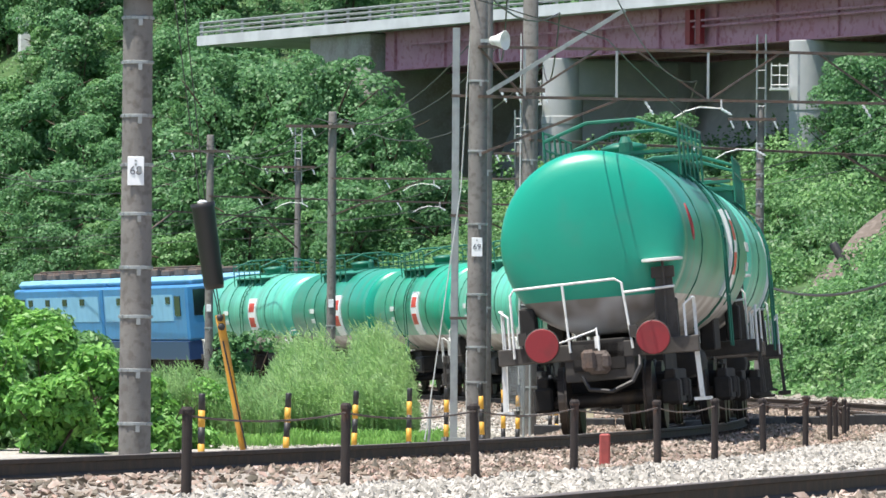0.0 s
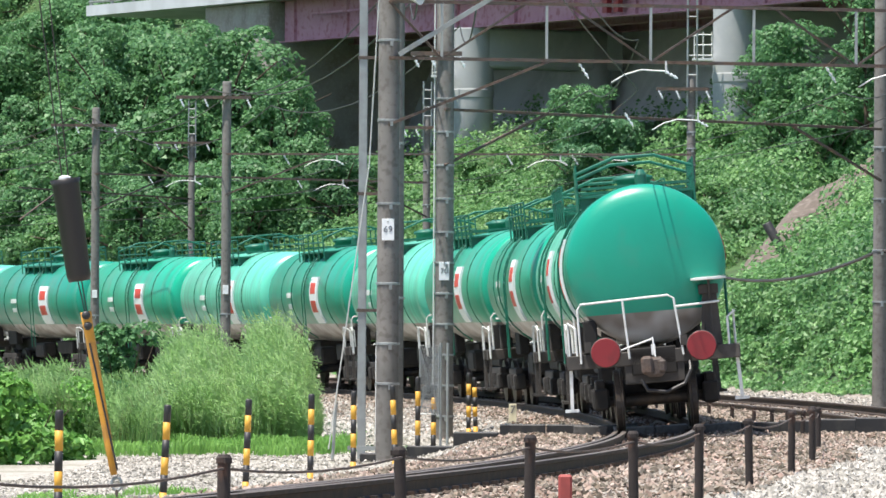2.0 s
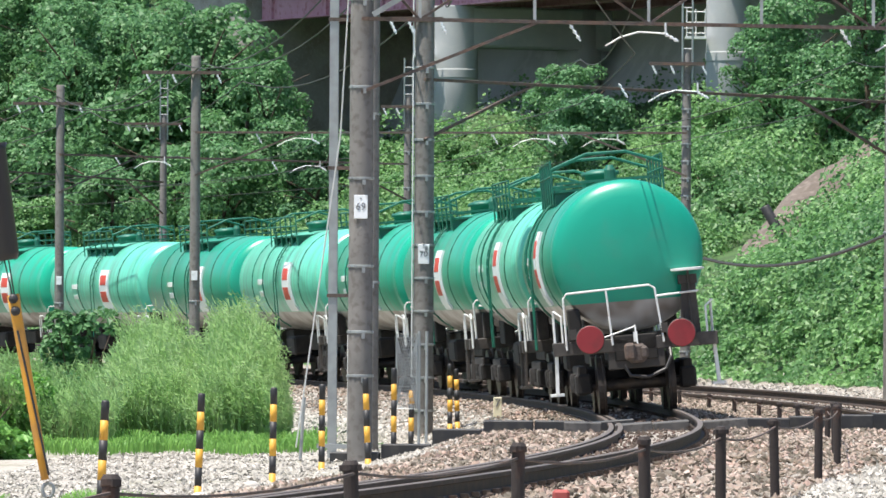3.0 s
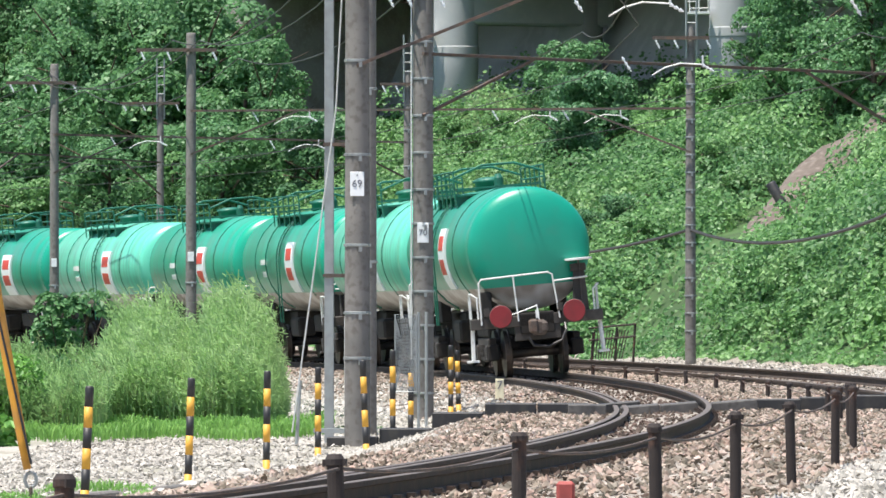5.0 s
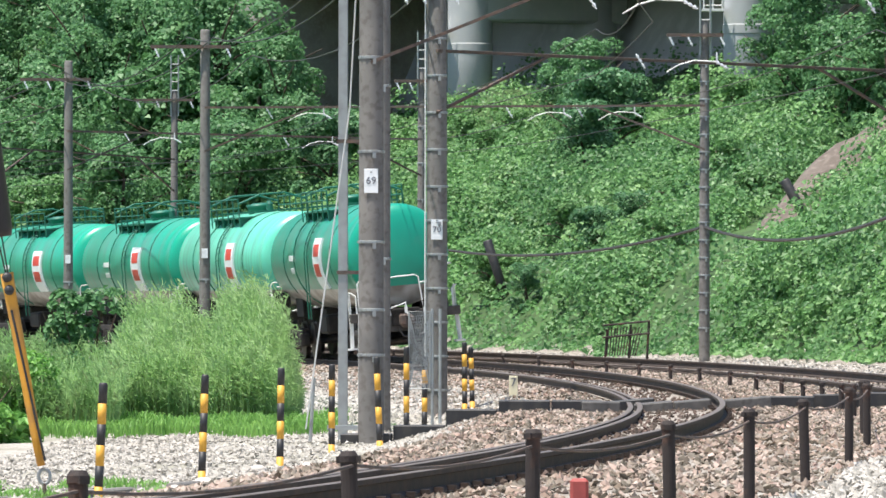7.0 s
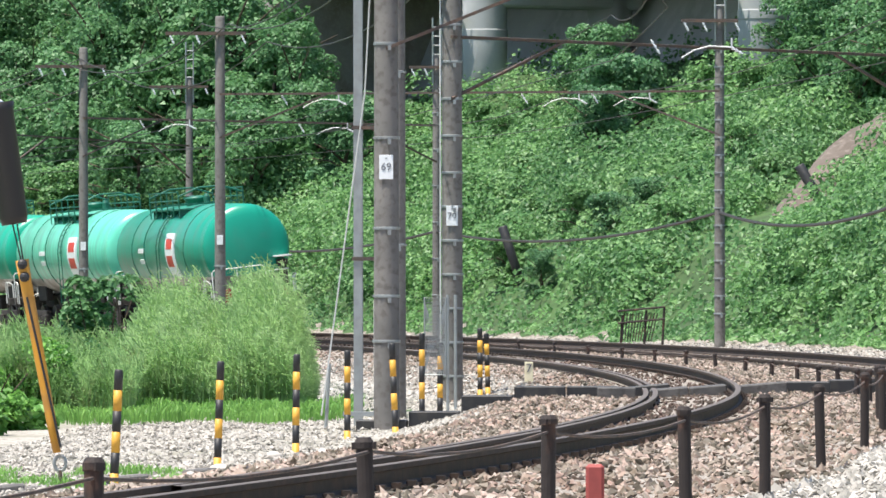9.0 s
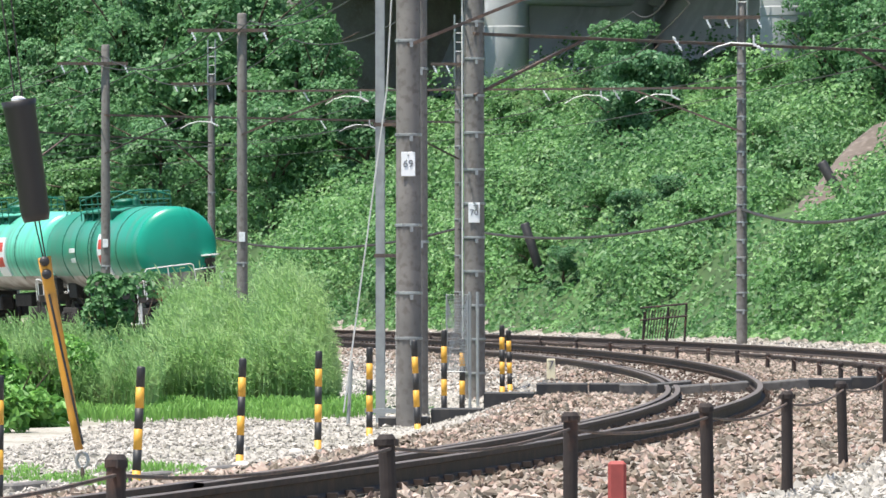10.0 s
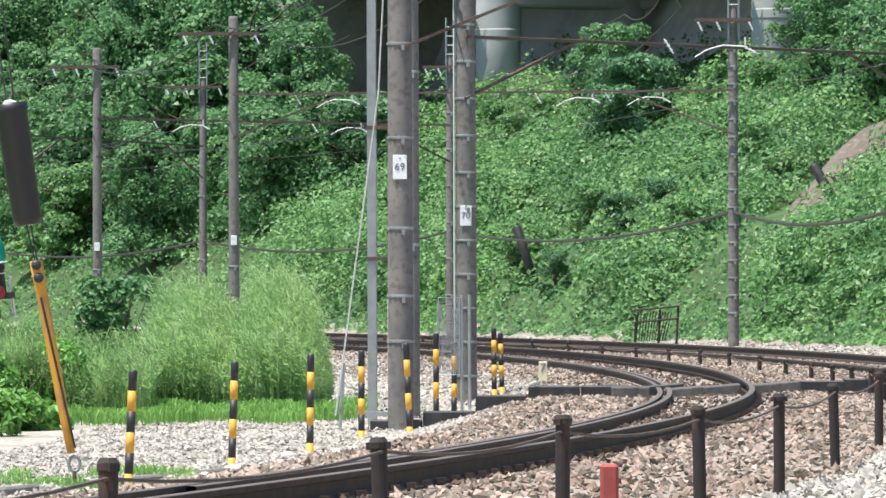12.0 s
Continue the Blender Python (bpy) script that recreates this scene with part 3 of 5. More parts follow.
def build_trees():
    kinds = []
    for i, (w, h, lobes, n, size, mat) in enumerate([(5.5, 6.0, 38, 12000, 0.15, "leaf_tree"), (4.5, 5.0, 32, 9500, 0.145, "leaf_dark"), (6.5, 5.0, 42, 12500, 0.15, "leaf_tree"), (4.0, 3.2, 24, 6200, 0.14, "leaf_kudzu"), (5.0, 7.5, 54, 10500, 0.13, "leaf_tree")]):
        kinds.append((finish("trunk", trunk_bm(i, h, w), M["bark"], True), crown_mesh("crown", 10 + i, w, h, lobes, n, size, M[mat], (0.06, 0.15) if i == 4 else (0.08, 0.17), True), w))
    labels = ["leafy green tree on the hillside", "dark green broadleaf tree on the hillside", "spreading green tree on the hillside", "low light-green shrub on the slope", "tall dark tree on the wooded hill"]
    rnd = random.Random(5)
    spots = []
    for _ in range(4000):
        y = rnd.uniform(188, 345)
        x = rnd.uniform(-0.108, 0.07) * y
        o = outer(x, y)
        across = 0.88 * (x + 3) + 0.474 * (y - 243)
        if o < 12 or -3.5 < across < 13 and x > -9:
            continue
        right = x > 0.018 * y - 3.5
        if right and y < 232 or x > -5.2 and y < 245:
            continue
        if any((x - a) ** 2 + (y - b) ** 2 * 0.35 < 7 for a, b in spots):
            continue
        spots.append((x, y))
        if len(spots) >= 118:
            break
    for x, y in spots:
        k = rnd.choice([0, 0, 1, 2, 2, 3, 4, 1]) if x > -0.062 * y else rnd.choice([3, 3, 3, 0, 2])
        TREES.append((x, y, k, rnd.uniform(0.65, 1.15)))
    # single trees on the right slope, by the piers
    for x, y, k, sc in ((9.9, 206, 4, 0.72), (10.6, 203, 4, 0.85), (11.6, 200, 2, 0.85), (12.6, 197, 4, 0.9), (13.6, 190, 1, 0.85), (3.6, 222, 4, 0.62), (4.4, 217, 4, 0.62), (4.7, 211, 1, 0.85), (3.8, 204, 1, 0.7), (3.7, 187, 1, 0.4), (4.7, 186, 1, 0.38), (1.9, 188, 1, 0.32), (-6.0, 234, 4, 0.9), (-7.0, 236, 0, 1.1), (-8.6, 240, 4, 1.22), (-10.2, 242, 2, 1.3), (-12.4, 245, 4, 1.15), (-14.5, 249, 0, 1.2), (-4.2, 226, 1, 0.8), (-2.6, 231, 3, 0.8), (-1.6, 229, 3, 0.6), (-3.6, 233, 0, 0.55), (-7.4, 228, 2, 0.9), (-11.4, 232, 0, 0.95), (-9.0, 246, 4, 0.95), (-7.2, 243.5, 4, 0.9), (-11.0, 250, 4, 0.95), (-8.6, 244, 2, 1.45), (-11.5, 248, 2, 1.4), (-10.4, 244, 4, 1.25), (-13.2, 247, 4, 1.3)):
        TREES.append((x, y, k, sc))
    # bushes and small trees over the open hill on the left
    more = 0
    while more < 140:
        y = rnd.uniform(205, 335)
        x = rnd.uniform(-0.106, -0.05) * y
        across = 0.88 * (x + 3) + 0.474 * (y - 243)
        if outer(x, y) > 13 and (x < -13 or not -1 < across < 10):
            TREES.append((x, y, rnd.choice([3, 3, 3, 0, 2]), rnd.uniform(0.6, 1.1)))
            more += 1
    shrubs = 0
    while shrubs < 34:
        y = rnd.uniform(160, 235)
        x = rnd.uniform(0.0, 0.072) * y
        across = 0.88 * (x + 3) + 0.474 * (y - 243)
        if outer(x, y) > 11 and across < -2 and abs((x - 7.4) - (y - 179.5) * 0.373) > 1.8:
            if 166 < y < 204 and -1.5 < (x - 7.4) - (y - 179.5) * 0.373 < 5.5:
                continue
            TREES.append((x, y, 3, rnd.uniform(0.28, 0.6)))
            shrubs += 1
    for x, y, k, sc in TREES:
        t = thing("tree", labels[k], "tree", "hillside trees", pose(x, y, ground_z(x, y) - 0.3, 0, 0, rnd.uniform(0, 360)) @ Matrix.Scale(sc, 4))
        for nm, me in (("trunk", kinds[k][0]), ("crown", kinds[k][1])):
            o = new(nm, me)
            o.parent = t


build_trees()


def build_slope_leaves():
    rng = np.random.default_rng(8)
    cs, ns = [], []
    want = 120000
    while len(cs) < want:
        y = 128 + 210 * rng.random() ** 1.3
        x = rng.uniform(-0.1, 0.078) * y
        o = outer(x, y)
        if o < 9.0 + 0.6 * noise.noise(Vector((x, y, 0))):
            continue
        across = 0.88 * (x + 3) + 0.474 * (y - 243)
        if 5.5 < across < 14 and -9 < x < 16:
            continue
        if 178.5 < y < 200 and -1.1 < (x - 7.4) - (y - 179.5) * 0.373 < 2.3:
            continue
        lump = noise.noise(Vector((x * 0.55, y * 0.4, 1))) + 0.8 * noise.noise(Vector((x * 1.6, y * 1.2, 5)))
        if lump < -0.3 and rng.random() < 0.75:
            continue
        h = 0.12 + max(0, 1.5 * lump + 0.25) * rng.random() ** 0.5 * smooth(0, 4, o - 9)
        if 168 < y < 202 and 0.3 < (x - 7.4) - (y - 179.5) * 0.373 < 5.0:
            h *= 0.25
        cs.append((x, y, ground_z(x, y) + h))
        ns.append((-0.25, -0.6, 0.75))
    cs, ns = [np.array(cs)], [np.array(ns)]
    # vines heaped over shrubs and stumps
    mounds = 0
    while mounds < 1500:
        y = 130 + 120 * rng.random() ** 1.2
        x = rng.uniform(-0.03, 0.078) * y
        u = (x - 7.4) - (y - 179.5) * 0.373
        across = 0.88 * (x + 3) + 0.474 * (y - 243)
        r = rng.uniform(0.35, 1.15) if mounds % 7 else rng.uniform(1.2, 2.0)
        if outer(x, y) < 9.4 + r or across > -2 or 166 < y < 206 and -1.0 - r < u < 4.2 + r or math.hypot(x - 1.3, (y - 188) / 4.0) < 1.2 + r:
            continue
        k = int(165 * r ** 1.5) + 20
        d = rng.normal(size=(k, 3))
        d /= np.linalg.norm(d, axis=1, keepdims=True)
        d[:, 2] = abs(d[:, 2])
        cs.append(np.array((x, y, ground_z(x, y))) + d * (r, r, r * rng.uniform(0.6, 1.0)) * rng.uniform(0.88, 1.06, (k, 1)))
        ns.append(d + (0, -0.1, 0.35))
        mounds += 1
    v, q = leaf_cloud(rng, np.concatenate(cs), np.concatenate(ns), 0.13, 1.2)
    tagged(new("kudzu", raw_mesh("kudzu", v, q, M["leaf_kudzu"])), "bright green creeping vines covering the slope", "vines", kind="stuff")


build_slope_leaves()


def blades(rng, n, where, height, width, lean, mat_name, name, label, plume=False):
    vs, qs = [], []
    for i in range(n):
        x, y, hh = where(rng)
        z = ground_z(x, y)
        h = hh * height * rng.uniform(0.55, 1.05)
        a, f = rng.uniform(0, 6.3), rng.uniform(0, 6.3)
        l = lean * h * rng.uniform(0.2, 1.0)
        w = width * rng.uniform(0.6, 1.3)
        dx, dy = math.cos(a), math.sin(a)
        px, py = math.cos(f) * w, math.sin(f) * w
        base = len(vs)
        for k, (u, b) in enumerate(((0, 0.7), (0.55, 1.0), (0.85, 0.8), (1.0, 0.15))):
            cx, cy, cz = x + dx * l * u ** 2.2, y + dy * l * u ** 2.2, z + h * (u - 0.16 * (lean > 0.2) * u ** 4)
            vs += [(cx - px * b, cy - py * b, cz), (cx + px * b, cy + py * b, cz)]
            if k:
                j = base + 2 * k
                qs.append((j - 2, j - 1, j + 1, j))
        if plume:
            # feathery side leaves along the upper stem
            for _ in range(14):
                u = rng.uniform(0.3, 1.0) ** 0.8
                cx, cy, cz = x + dx * l * u ** 2.2, y + dy * l * u ** 2.2, z + h * (u - 0.16 * (lean > 0.2) * u ** 4)
                g = rng.uniform(0, 6.3)
                e = rng.uniform(0.04, 0.12)
                ex, ey, ez = cx + math.cos(g) * e, cy + math.sin(g) * e, cz + e * rng.uniform(-0.5, 1.7)
                b = len(vs)
                vs += [(cx, cy, cz), (cx + 0.012, cy, cz + 0.014), (ex + 0.006, ey, ez + 0.008), (ex, ey, ez)]
                qs.append((b, b + 1, b + 2, b + 3))
    ob = new(name, raw_mesh(name, vs, qs, M[mat_name]))
    return tagged(ob, label, "grass", kind="stuff")


def build_grass():
    rng = np.random.default_rng(21)

    def mound(r):
        # two rounded stands of plumed weeds
        while True:
            x, y = r.uniform(-5.8, -2.3), r.uniform(103, 111)
            c = max(0.0, 1 - abs((x + 3.3) / 0.85) ** 2.6) * 1.06
            c2 = max(0.0, 1 - abs((x + 4.65) / 0.95) ** 3) * 0.93
            k = max(c, c2) * (1 - 0.5 * abs((y - 107) / 4) ** 2)
            k *= 1 + 0.16 * noise.noise(Vector((x * 3.5, y * 0.8, 2)))
            if k > 0.22:
                return x, y, k

    blades(rng, 11000, mound, 2.14, 0.006, 0.16, "leaf_plume", "plumed_weeds", "tall feathery light-green weeds beside the gravel", True)

    def low(r):
        while True:
            x, y = r.uniform(-9.5, -1.7), r.uniform(94, 106)
            if outer(x, y) < -3.2 and y > 97.5 + 0.6 * x + 4.0 * noise.noise(Vector((x * 0.9, 0, 0))):
                return x, y, 0.6 + 0.4 * noise.noise(Vector((x * 1.5, y * 0.4, 0)))

    blades(rng, 16000, low, 0.42, 0.010, 0.5, "leaf_grass", "grass", "short bright green grass along the gravel edge")

    def patch(r):
        # thin tufts on the gravel near the stay
        x, y = r.uniform(-5.2, -2.7), r.uniform(63, 70)
        return x, y, 0.3 + 0.7 * max(0, noise.noise(Vector((x * 2.2, y * 0.5, 9)))) if noise.noise(Vector((x * 2.2, y * 0.5, 9))) > 0.02 else 0.05

    blades(rng, 5000, patch, 0.22, 0.006, 0.6, "leaf_grass", "grass", "sparse green tufts on the gravel")

    def left(r):
        x, y = r.uniform(-9.5, -5.0), r.uniform(97, 112)
        return x, y, 0.8 + 0.5 * noise.noise(Vector((x * 0.8, y * 0.3, 4)))

    blades(rng, 9500, left, 1.5, 0.010, 0.3, "leaf_weed", "tall_weeds", "tall green weeds and grass by the line", True)

    # broad-leaved bushes to the left
    def bush(name, x, y, w, h, n, size, mat, label, seed):
        t = thing(name, label, "bush", "", pose(x, y, ground_z(x, y) - 0.1))
        o = new("foliage", crown_mesh("foliage", seed, w, h, 14, n, size, M[mat]))
        o.parent = t
        bm = bmesh.new()
        rnd = random.Random(seed)
        for i in range(6):
            a = rnd.uniform(0, 6.3)
            tube(bm, [(0, 0, 0), (math.cos(a) * w * 0.15, math.sin(a) * w * 0.15, h * 0.4), (math.cos(a) * w * 0.35, math.sin(a) * w * 0.35, h * 0.8)], 0.02, 5, 0.008)
        part("stem", bm, M["bark"], t)

    bush("bush", -5.7, 103, 1.1, 1.2, 1800, 0.05, "leaf_tree", "dark green bush with dry brown stems", 31)
    bush("bush", -6.6, 98, 2.2, 1.2, 4200, 0.07, "leaf_broad", "low vine-covered green bush", 32)
    for x, y, w, h, n, seed in ((-7.3, 88, 2.4, 1.7, 4200, 41), (-8.6, 91, 2.8, 2.3, 5200, 42), (-9.9, 94, 3.0, 3.0, 5600, 43), (-6.6, 91, 1.8, 1.1, 3000, 44), (-8.0, 85, 2.2, 1.3, 4000, 45), (-9.6, 87, 2.6, 2.0, 4600, 46)):
        bush("bush", x, y, w, h, n, 0.11, "leaf_broad", "bright green broad-leaved bush beside the gravel", seed)
    bush("bush", -8.2, 97, 2.4, 2.0, 5200, 0.1, "leaf_kudzu", "broad-leaved green bush beside the pole", 33)
    bush("bush", -9.6, 100, 2.6, 2.6, 5600, 0.1, "leaf_kudzu", "tall vine-covered green bush", 34)
    bush("bush", -7.4, 92, 2.2, 1.2, 4200, 0.1, "leaf_kudzu", "low broad-leaved bush near the gravel", 35)
    bush("bush", -9.2, 90, 2.6, 1.6, 5000, 0.1, "leaf_kudzu", "low broad-leaved bush near the gravel", 36)
    bush("bush", -6.2, 112, 1.9, 2.3, 2400, 0.09, "leaf_tree", "slender green bush among the weeds", 37)


build_grass()


# ---------------------------------------------------------------- bridge
def build_bridge():
    br = thing("road_bridge", "red steel girder road bridge on concrete piers", "bridge")
    ax, ay, bx, by = -21.0, 276.4, 26.4, 188.4   # line of the near girder
    d = Vector((bx - ax, by - ay, 0))
    L = d.length
    yaw = math.degrees(math.atan2(d.y, d.x))
    base = pose(ax, ay, 12.6, 0, 0, yaw)

    def P(name, bm, mat, label=""):
        bmesh.ops.transform(bm, matrix=base, verts=bm.verts)
        return part(name, bm, M[mat], br, label)

    for k in range(3):
        bm = bmesh.new()
        off = k * 3.0
        x0 = 30.0
        box(bm, x0, off - 0.02, 0, L, off + 0.02, 1.55)
        box(bm, x0, off - 0.25, -0.04, L, off + 0.25, 0.0)
        box(bm, x0, off - 0.2, 1.55, L, off + 0.2, 1.57)
        if k == 0:
            x = x0 + 1
            while x < L:
                box(bm, x - 0.012, -0.14, 0, x + 0.012, -0.02, 1.55)
                x += 4.4
            tube(bm, [(x0 + 3, -0.35, 0.95), (L - 20, -0.35, 1.0)], 0.05)
            tube(bm, [(L - 44, -0.3, 0.75), (L - 22, -0.3, 0.85)], 0.05)
        P("girder", bm, "bridge_red", "dusty red steel plate girder")
    for x in (55.5, 56.3):
        bm = bmesh.new()
        box(bm, x, -0.4, 0.1, x + 0.35, -0.21, 1.4)
        P("bracket", bm, "signal_red")
    bm = bmesh.new()
    box(bm, 14, -0.9, 1.58, L + 6, 8.5, 1.8)
    box(bm, 14, -0.96, 1.58, L + 6, -0.9, 2.0)
    P("deck", bm, "bridge_deck", "pale concrete road deck with kerb")
    x = 14
    while x < L + 6:
        bm = bmesh.new()
        box(bm, x - 0.05, -0.8, 1.8, x + 0.05, -0.7, 2.6)
        P("rail_post", bm, "galvanised")
        x += 2.0
    for h in (2.15, 2.35, 2.55):
        bm = bmesh.new()
        tube(bm, [(14, -0.82, h), (L + 6, -0.82, h)], 0.05)
        P("guard_rail", bm, "galvanised", "galvanised guard rail")
    bm = bmesh.new()
    box(bm, 24, -0.5, -9, 29.5, 8.0, 1.57, None, 0.05)
    P("abutment", bm, "concrete", "concrete abutment in the hillside")
    # piers
    for px, py, r, bz in ((0.42, 236.6, 0.78, 7.0), (9.4, 220.2, 0.78, 6.5)):
        bm = bmesh.new()
        lathe(bm, [(r, bz - 2), (r, 9.97), (r, 10.0), (r * 1.03, 10.01), (r * 1.03, 10.03), (r * 1.03, 10.28), (r * 1.03, 10.3), (r, 10.31), (r, 10.34), (r, 12.5), (r, 12.55)], 32)
        bmesh.ops.translate(bm, vec=(px, py, 0), verts=bm.verts)
        part("pier", bm, M["pier_concrete"], br, "pale round concrete pier", True)
        bm = bmesh.new()
        lathe(bm, [(r, bz - 2), (r, 12.5)], 32)
        bmesh.ops.translate(bm, vec=(px + 4.4, py + 2.4, 0), verts=bm.verts)
        part("pier", bm, M["pier_concrete"], br, "pale round concrete pier", True)
        bm = bmesh.new()
        m = pose(px, py, 0, 0, 0, yaw)
        box(bm, -0.7, 0.1, 11.1, 0.7, 6.0, 12.55, m, 0.08)
        part("crosshead", bm, M["pier_concrete"], br)
        # inspection cage hung beside the pier head
        bm = bmesh.new()
        for h in (10.9, 11.25, 11.6):
            tube(bm, [(px - 1.45, py - 0.9, h), (px - 0.85, py - 0.9, h)], 0.022)
        for c in (-1.45, -1.15, -0.85):
            tube(bm, [(px + c, py - 0.9, 10.8), (px + c, py - 0.9, 11.7)], 0.022)
        box(bm, px - 1.5, py - 0.95, 10.72, px - 0.8, py - 0.2, 10.8)
        part("inspection_cage", bm, M["white_paint"], br, "small white inspection cage")
    # sloped wall under the deck
    bm = bmesh.new()
    m = pose(6.6, 233.6, 5.0, -24, 0, yaw)
    box(bm, -32, -0.3, -3, 22, 0.4, 8.9, m)
    w = new("retaining_wall", finish("retaining_wall", bm, M["wall_concrete"]))
    tagged(w, "grey concrete slope wall under the bridge", "wall", kind="structure")


build_bridge()


# ---------------------------------------------------------------- poles and gantries
def pole_thing(x, y, z, height, r0, r1, label, number=None, sign_z=4.0, bands=()):
    p = thing("catenary_pole", label, "pole", "catenary poles", pose(x, y, z))
    bm = bmesh.new()
    lathe(bm, [(r0, -0.6), (r0, 0), (r0 + (r1 - r0) * 0.5, height * 0.5), (r1, height - 0.03), (r1 * 0.9, height)], 20)
    part("shaft", bm, M["pole_concrete"], p, "", True)
    for h in bands:
        r = r0 + (r1 - r0) * h / height
        bm = bmesh.new()
        lathe(bm, [(r + 0.004, h - 0.02), (r + 0.012, h - 0.016), (r + 0.012, h + 0.016), (r + 0.004, h + 0.02)], 20)
        for k in range(14):
            a = 2 * math.pi * k / 14
            box(bm, -0.012, r + 0.008, h - 0.014, 0.012, r + 0.02, h + 0.014, pose(0, 0, 0, 0, 0, math.degrees(a)))
        box(bm, -0.02, -r - 0.06, h - 0.09, 0.02, -r - 0.012, h - 0.02, pose(0, 0, 0, 0, 0, 12))
        part("band", bm, M["galvanised"], p)
    if number:
        r = r0 + (r1 - r0) * sign_z / height
        bm = bmesh.new()
        w, h = 0.185, 0.215
        box(bm, -w / 2, -r - 0.018, sign_z - h * 0.75, w / 2, -r - 0.008, sign_z + h * 0.75, None, 0.003)
        sign = part("number_plate", bm, M["sign_white"], p, "white number plate")
        bm = text_bm(number, 0.14, pose(0, -r - 0.022, sign_z))
        part("numeral", bm, M["ink"], sign)
        bm = bmesh.new()
        box(bm, -0.012, -r - 0.022, sign_z + 0.105, 0.012, -r - 0.018, sign_z + 0.125)
        part("mark", bm, M["galvanised"], sign)
    return p


def insulator(bm, a, b, r=0.055):
    a, b = Vector(a), Vector(b)
    tube(bm, [a, b], r * 0.35, 6)
    for k in (0.2, 0.5, 0.8):
        c = a.lerp(b, k)
        d = (b - a).normalized() * 0.022
        tube(bm, [c - d, c + d * 0.2, c + d], r, 8, r * 0.55)


# left-hand poles: 68, 69, 70 and the two beyond
poles = []
poles.append(pole_thing(-4.51, 50, -0.62, 10.5, 0.182, 0.15, "thick grey concrete catenary pole with white number plate", "68", 3.68, (0.85, 1.45, 2.05, 2.6, 3.2, 3.75, 4.3, 4.9, 5.4)))
poles.append(pole_thing(-1.15, 90, -0.68, 9.6, 0.172, 0.15, "grey concrete catenary pole with white number plate", "69", 3.56, (1.25, 1.85, 2.75, 3.95, 5.2, 6.4)))
poles.append(pole_thing(-0.34, 110, -0.55, 9.6, 0.175, 0.15, "banded grey concrete catenary pole with white number plate", "70", 3.0, (0.4, 0.95, 1.5, 2.05, 2.6, 3.15, 3.7, 4.3, 4.9, 5.5, 6.1)))
poles.append(pole_thing(-5.82, 156, -0.6, 8.15, 0.13, 0.11, "weathered catenary pole with timber crossarm", None, 0, (2.4,)))
poles.append(pole_thing(-10.2, 177.5, -0.6, 8.2, 0.13, 0.11, "weathered catenary pole with timber crossarm", None, 0, (2.4,)))
# right-hand poles
poles.append(pole_thing(5.6, 154, 0.1, 7.6, 0.125, 0.1, "slim banded concrete pole at the foot of the hill", None, 0, (0.6, 1.0, 1.4, 1.8, 2.2, 2.6, 3.0, 3.4, 3.8, 4.2, 4.6, 5.0, 5.4, 5.8, 6.2, 6.6)))
poles.append(pole_thing(-1.0, 186, 0.1, 7.6, 0.12, 0.1, "slim concrete pole at the foot of the hill", None, 0, (1, 2, 3, 4, 5, 6)))
poles.append(pole_thing(-8.87, 212, 0.2, 7.7, 0.13, 0.1, "slim concrete pole behind the train", None, 0, (2, 4)))
poles.append(pole_thing(8.1, 120, 0.0, 9.0, 0.14, 0.12, "concrete pole beside the second track", None, 0, (2, 3, 4, 5)))
poles.append(pole_thing(9.9, 93, 0.0, 9.0, 0.14, 0.12, "concrete pole beside the second track", None, 0, (2, 3, 4, 5)))

poles.append(pole_thing(-1.1, 98, -0.6, 9.6, 0.13, 0.115, "darker concrete pole close behind the numbered pole", None, 0, (2.5, 5)))
# small plates on the far poles
for _p, _z in ((3, 3.0), (4, 3.0)):
    bm = bmesh.new()
    box(bm, -0.07, -0.15, _z - 0.11, 0.07, -0.135, _z + 0.11, None, 0.003)
    part("plate", bm, M["sign_white"], poles[_p], "small white plate")
# collar and bracket on the nearest pole
bm = bmesh.new()
box(bm, -0.27, -0.24, 5.62, 0.27, 0.24, 5.74, None, 0.01)
part("collar", bm, M["rust"], poles[0], "rusty steel collar")
bm = bmesh.new()
for _x in (-0.22, 0.2):
    tube(bm, [(_x, -0.2, 5.74), (_x * 1.1, -0.2, 6.4)], 0.025, 6)
part("bracket", bm, M["galvanised"], poles[0])
# twin-bar extensions above the slim poles
for _p, _h, _e in ((5, 7.6, 1.9), (6, 7.6, 1.0), (7, 7.7, 1.1)):
    bm = bmesh.new()
    for _x in (-0.1, 0.13):
        tube(bm, [(_x, -0.1, _h - 0.8), (_x, -0.1, _h + _e)], 0.025, 5)
    for _k in range(4):
        tube(bm, [(-0.1, -0.1, _h + _e * _k / 4), (0.13, -0.1, _h + _e * _k / 4)], 0.015, 5)
    part("extension", bm, M["galvanised"], poles[_p], "grey twin-bar extension")


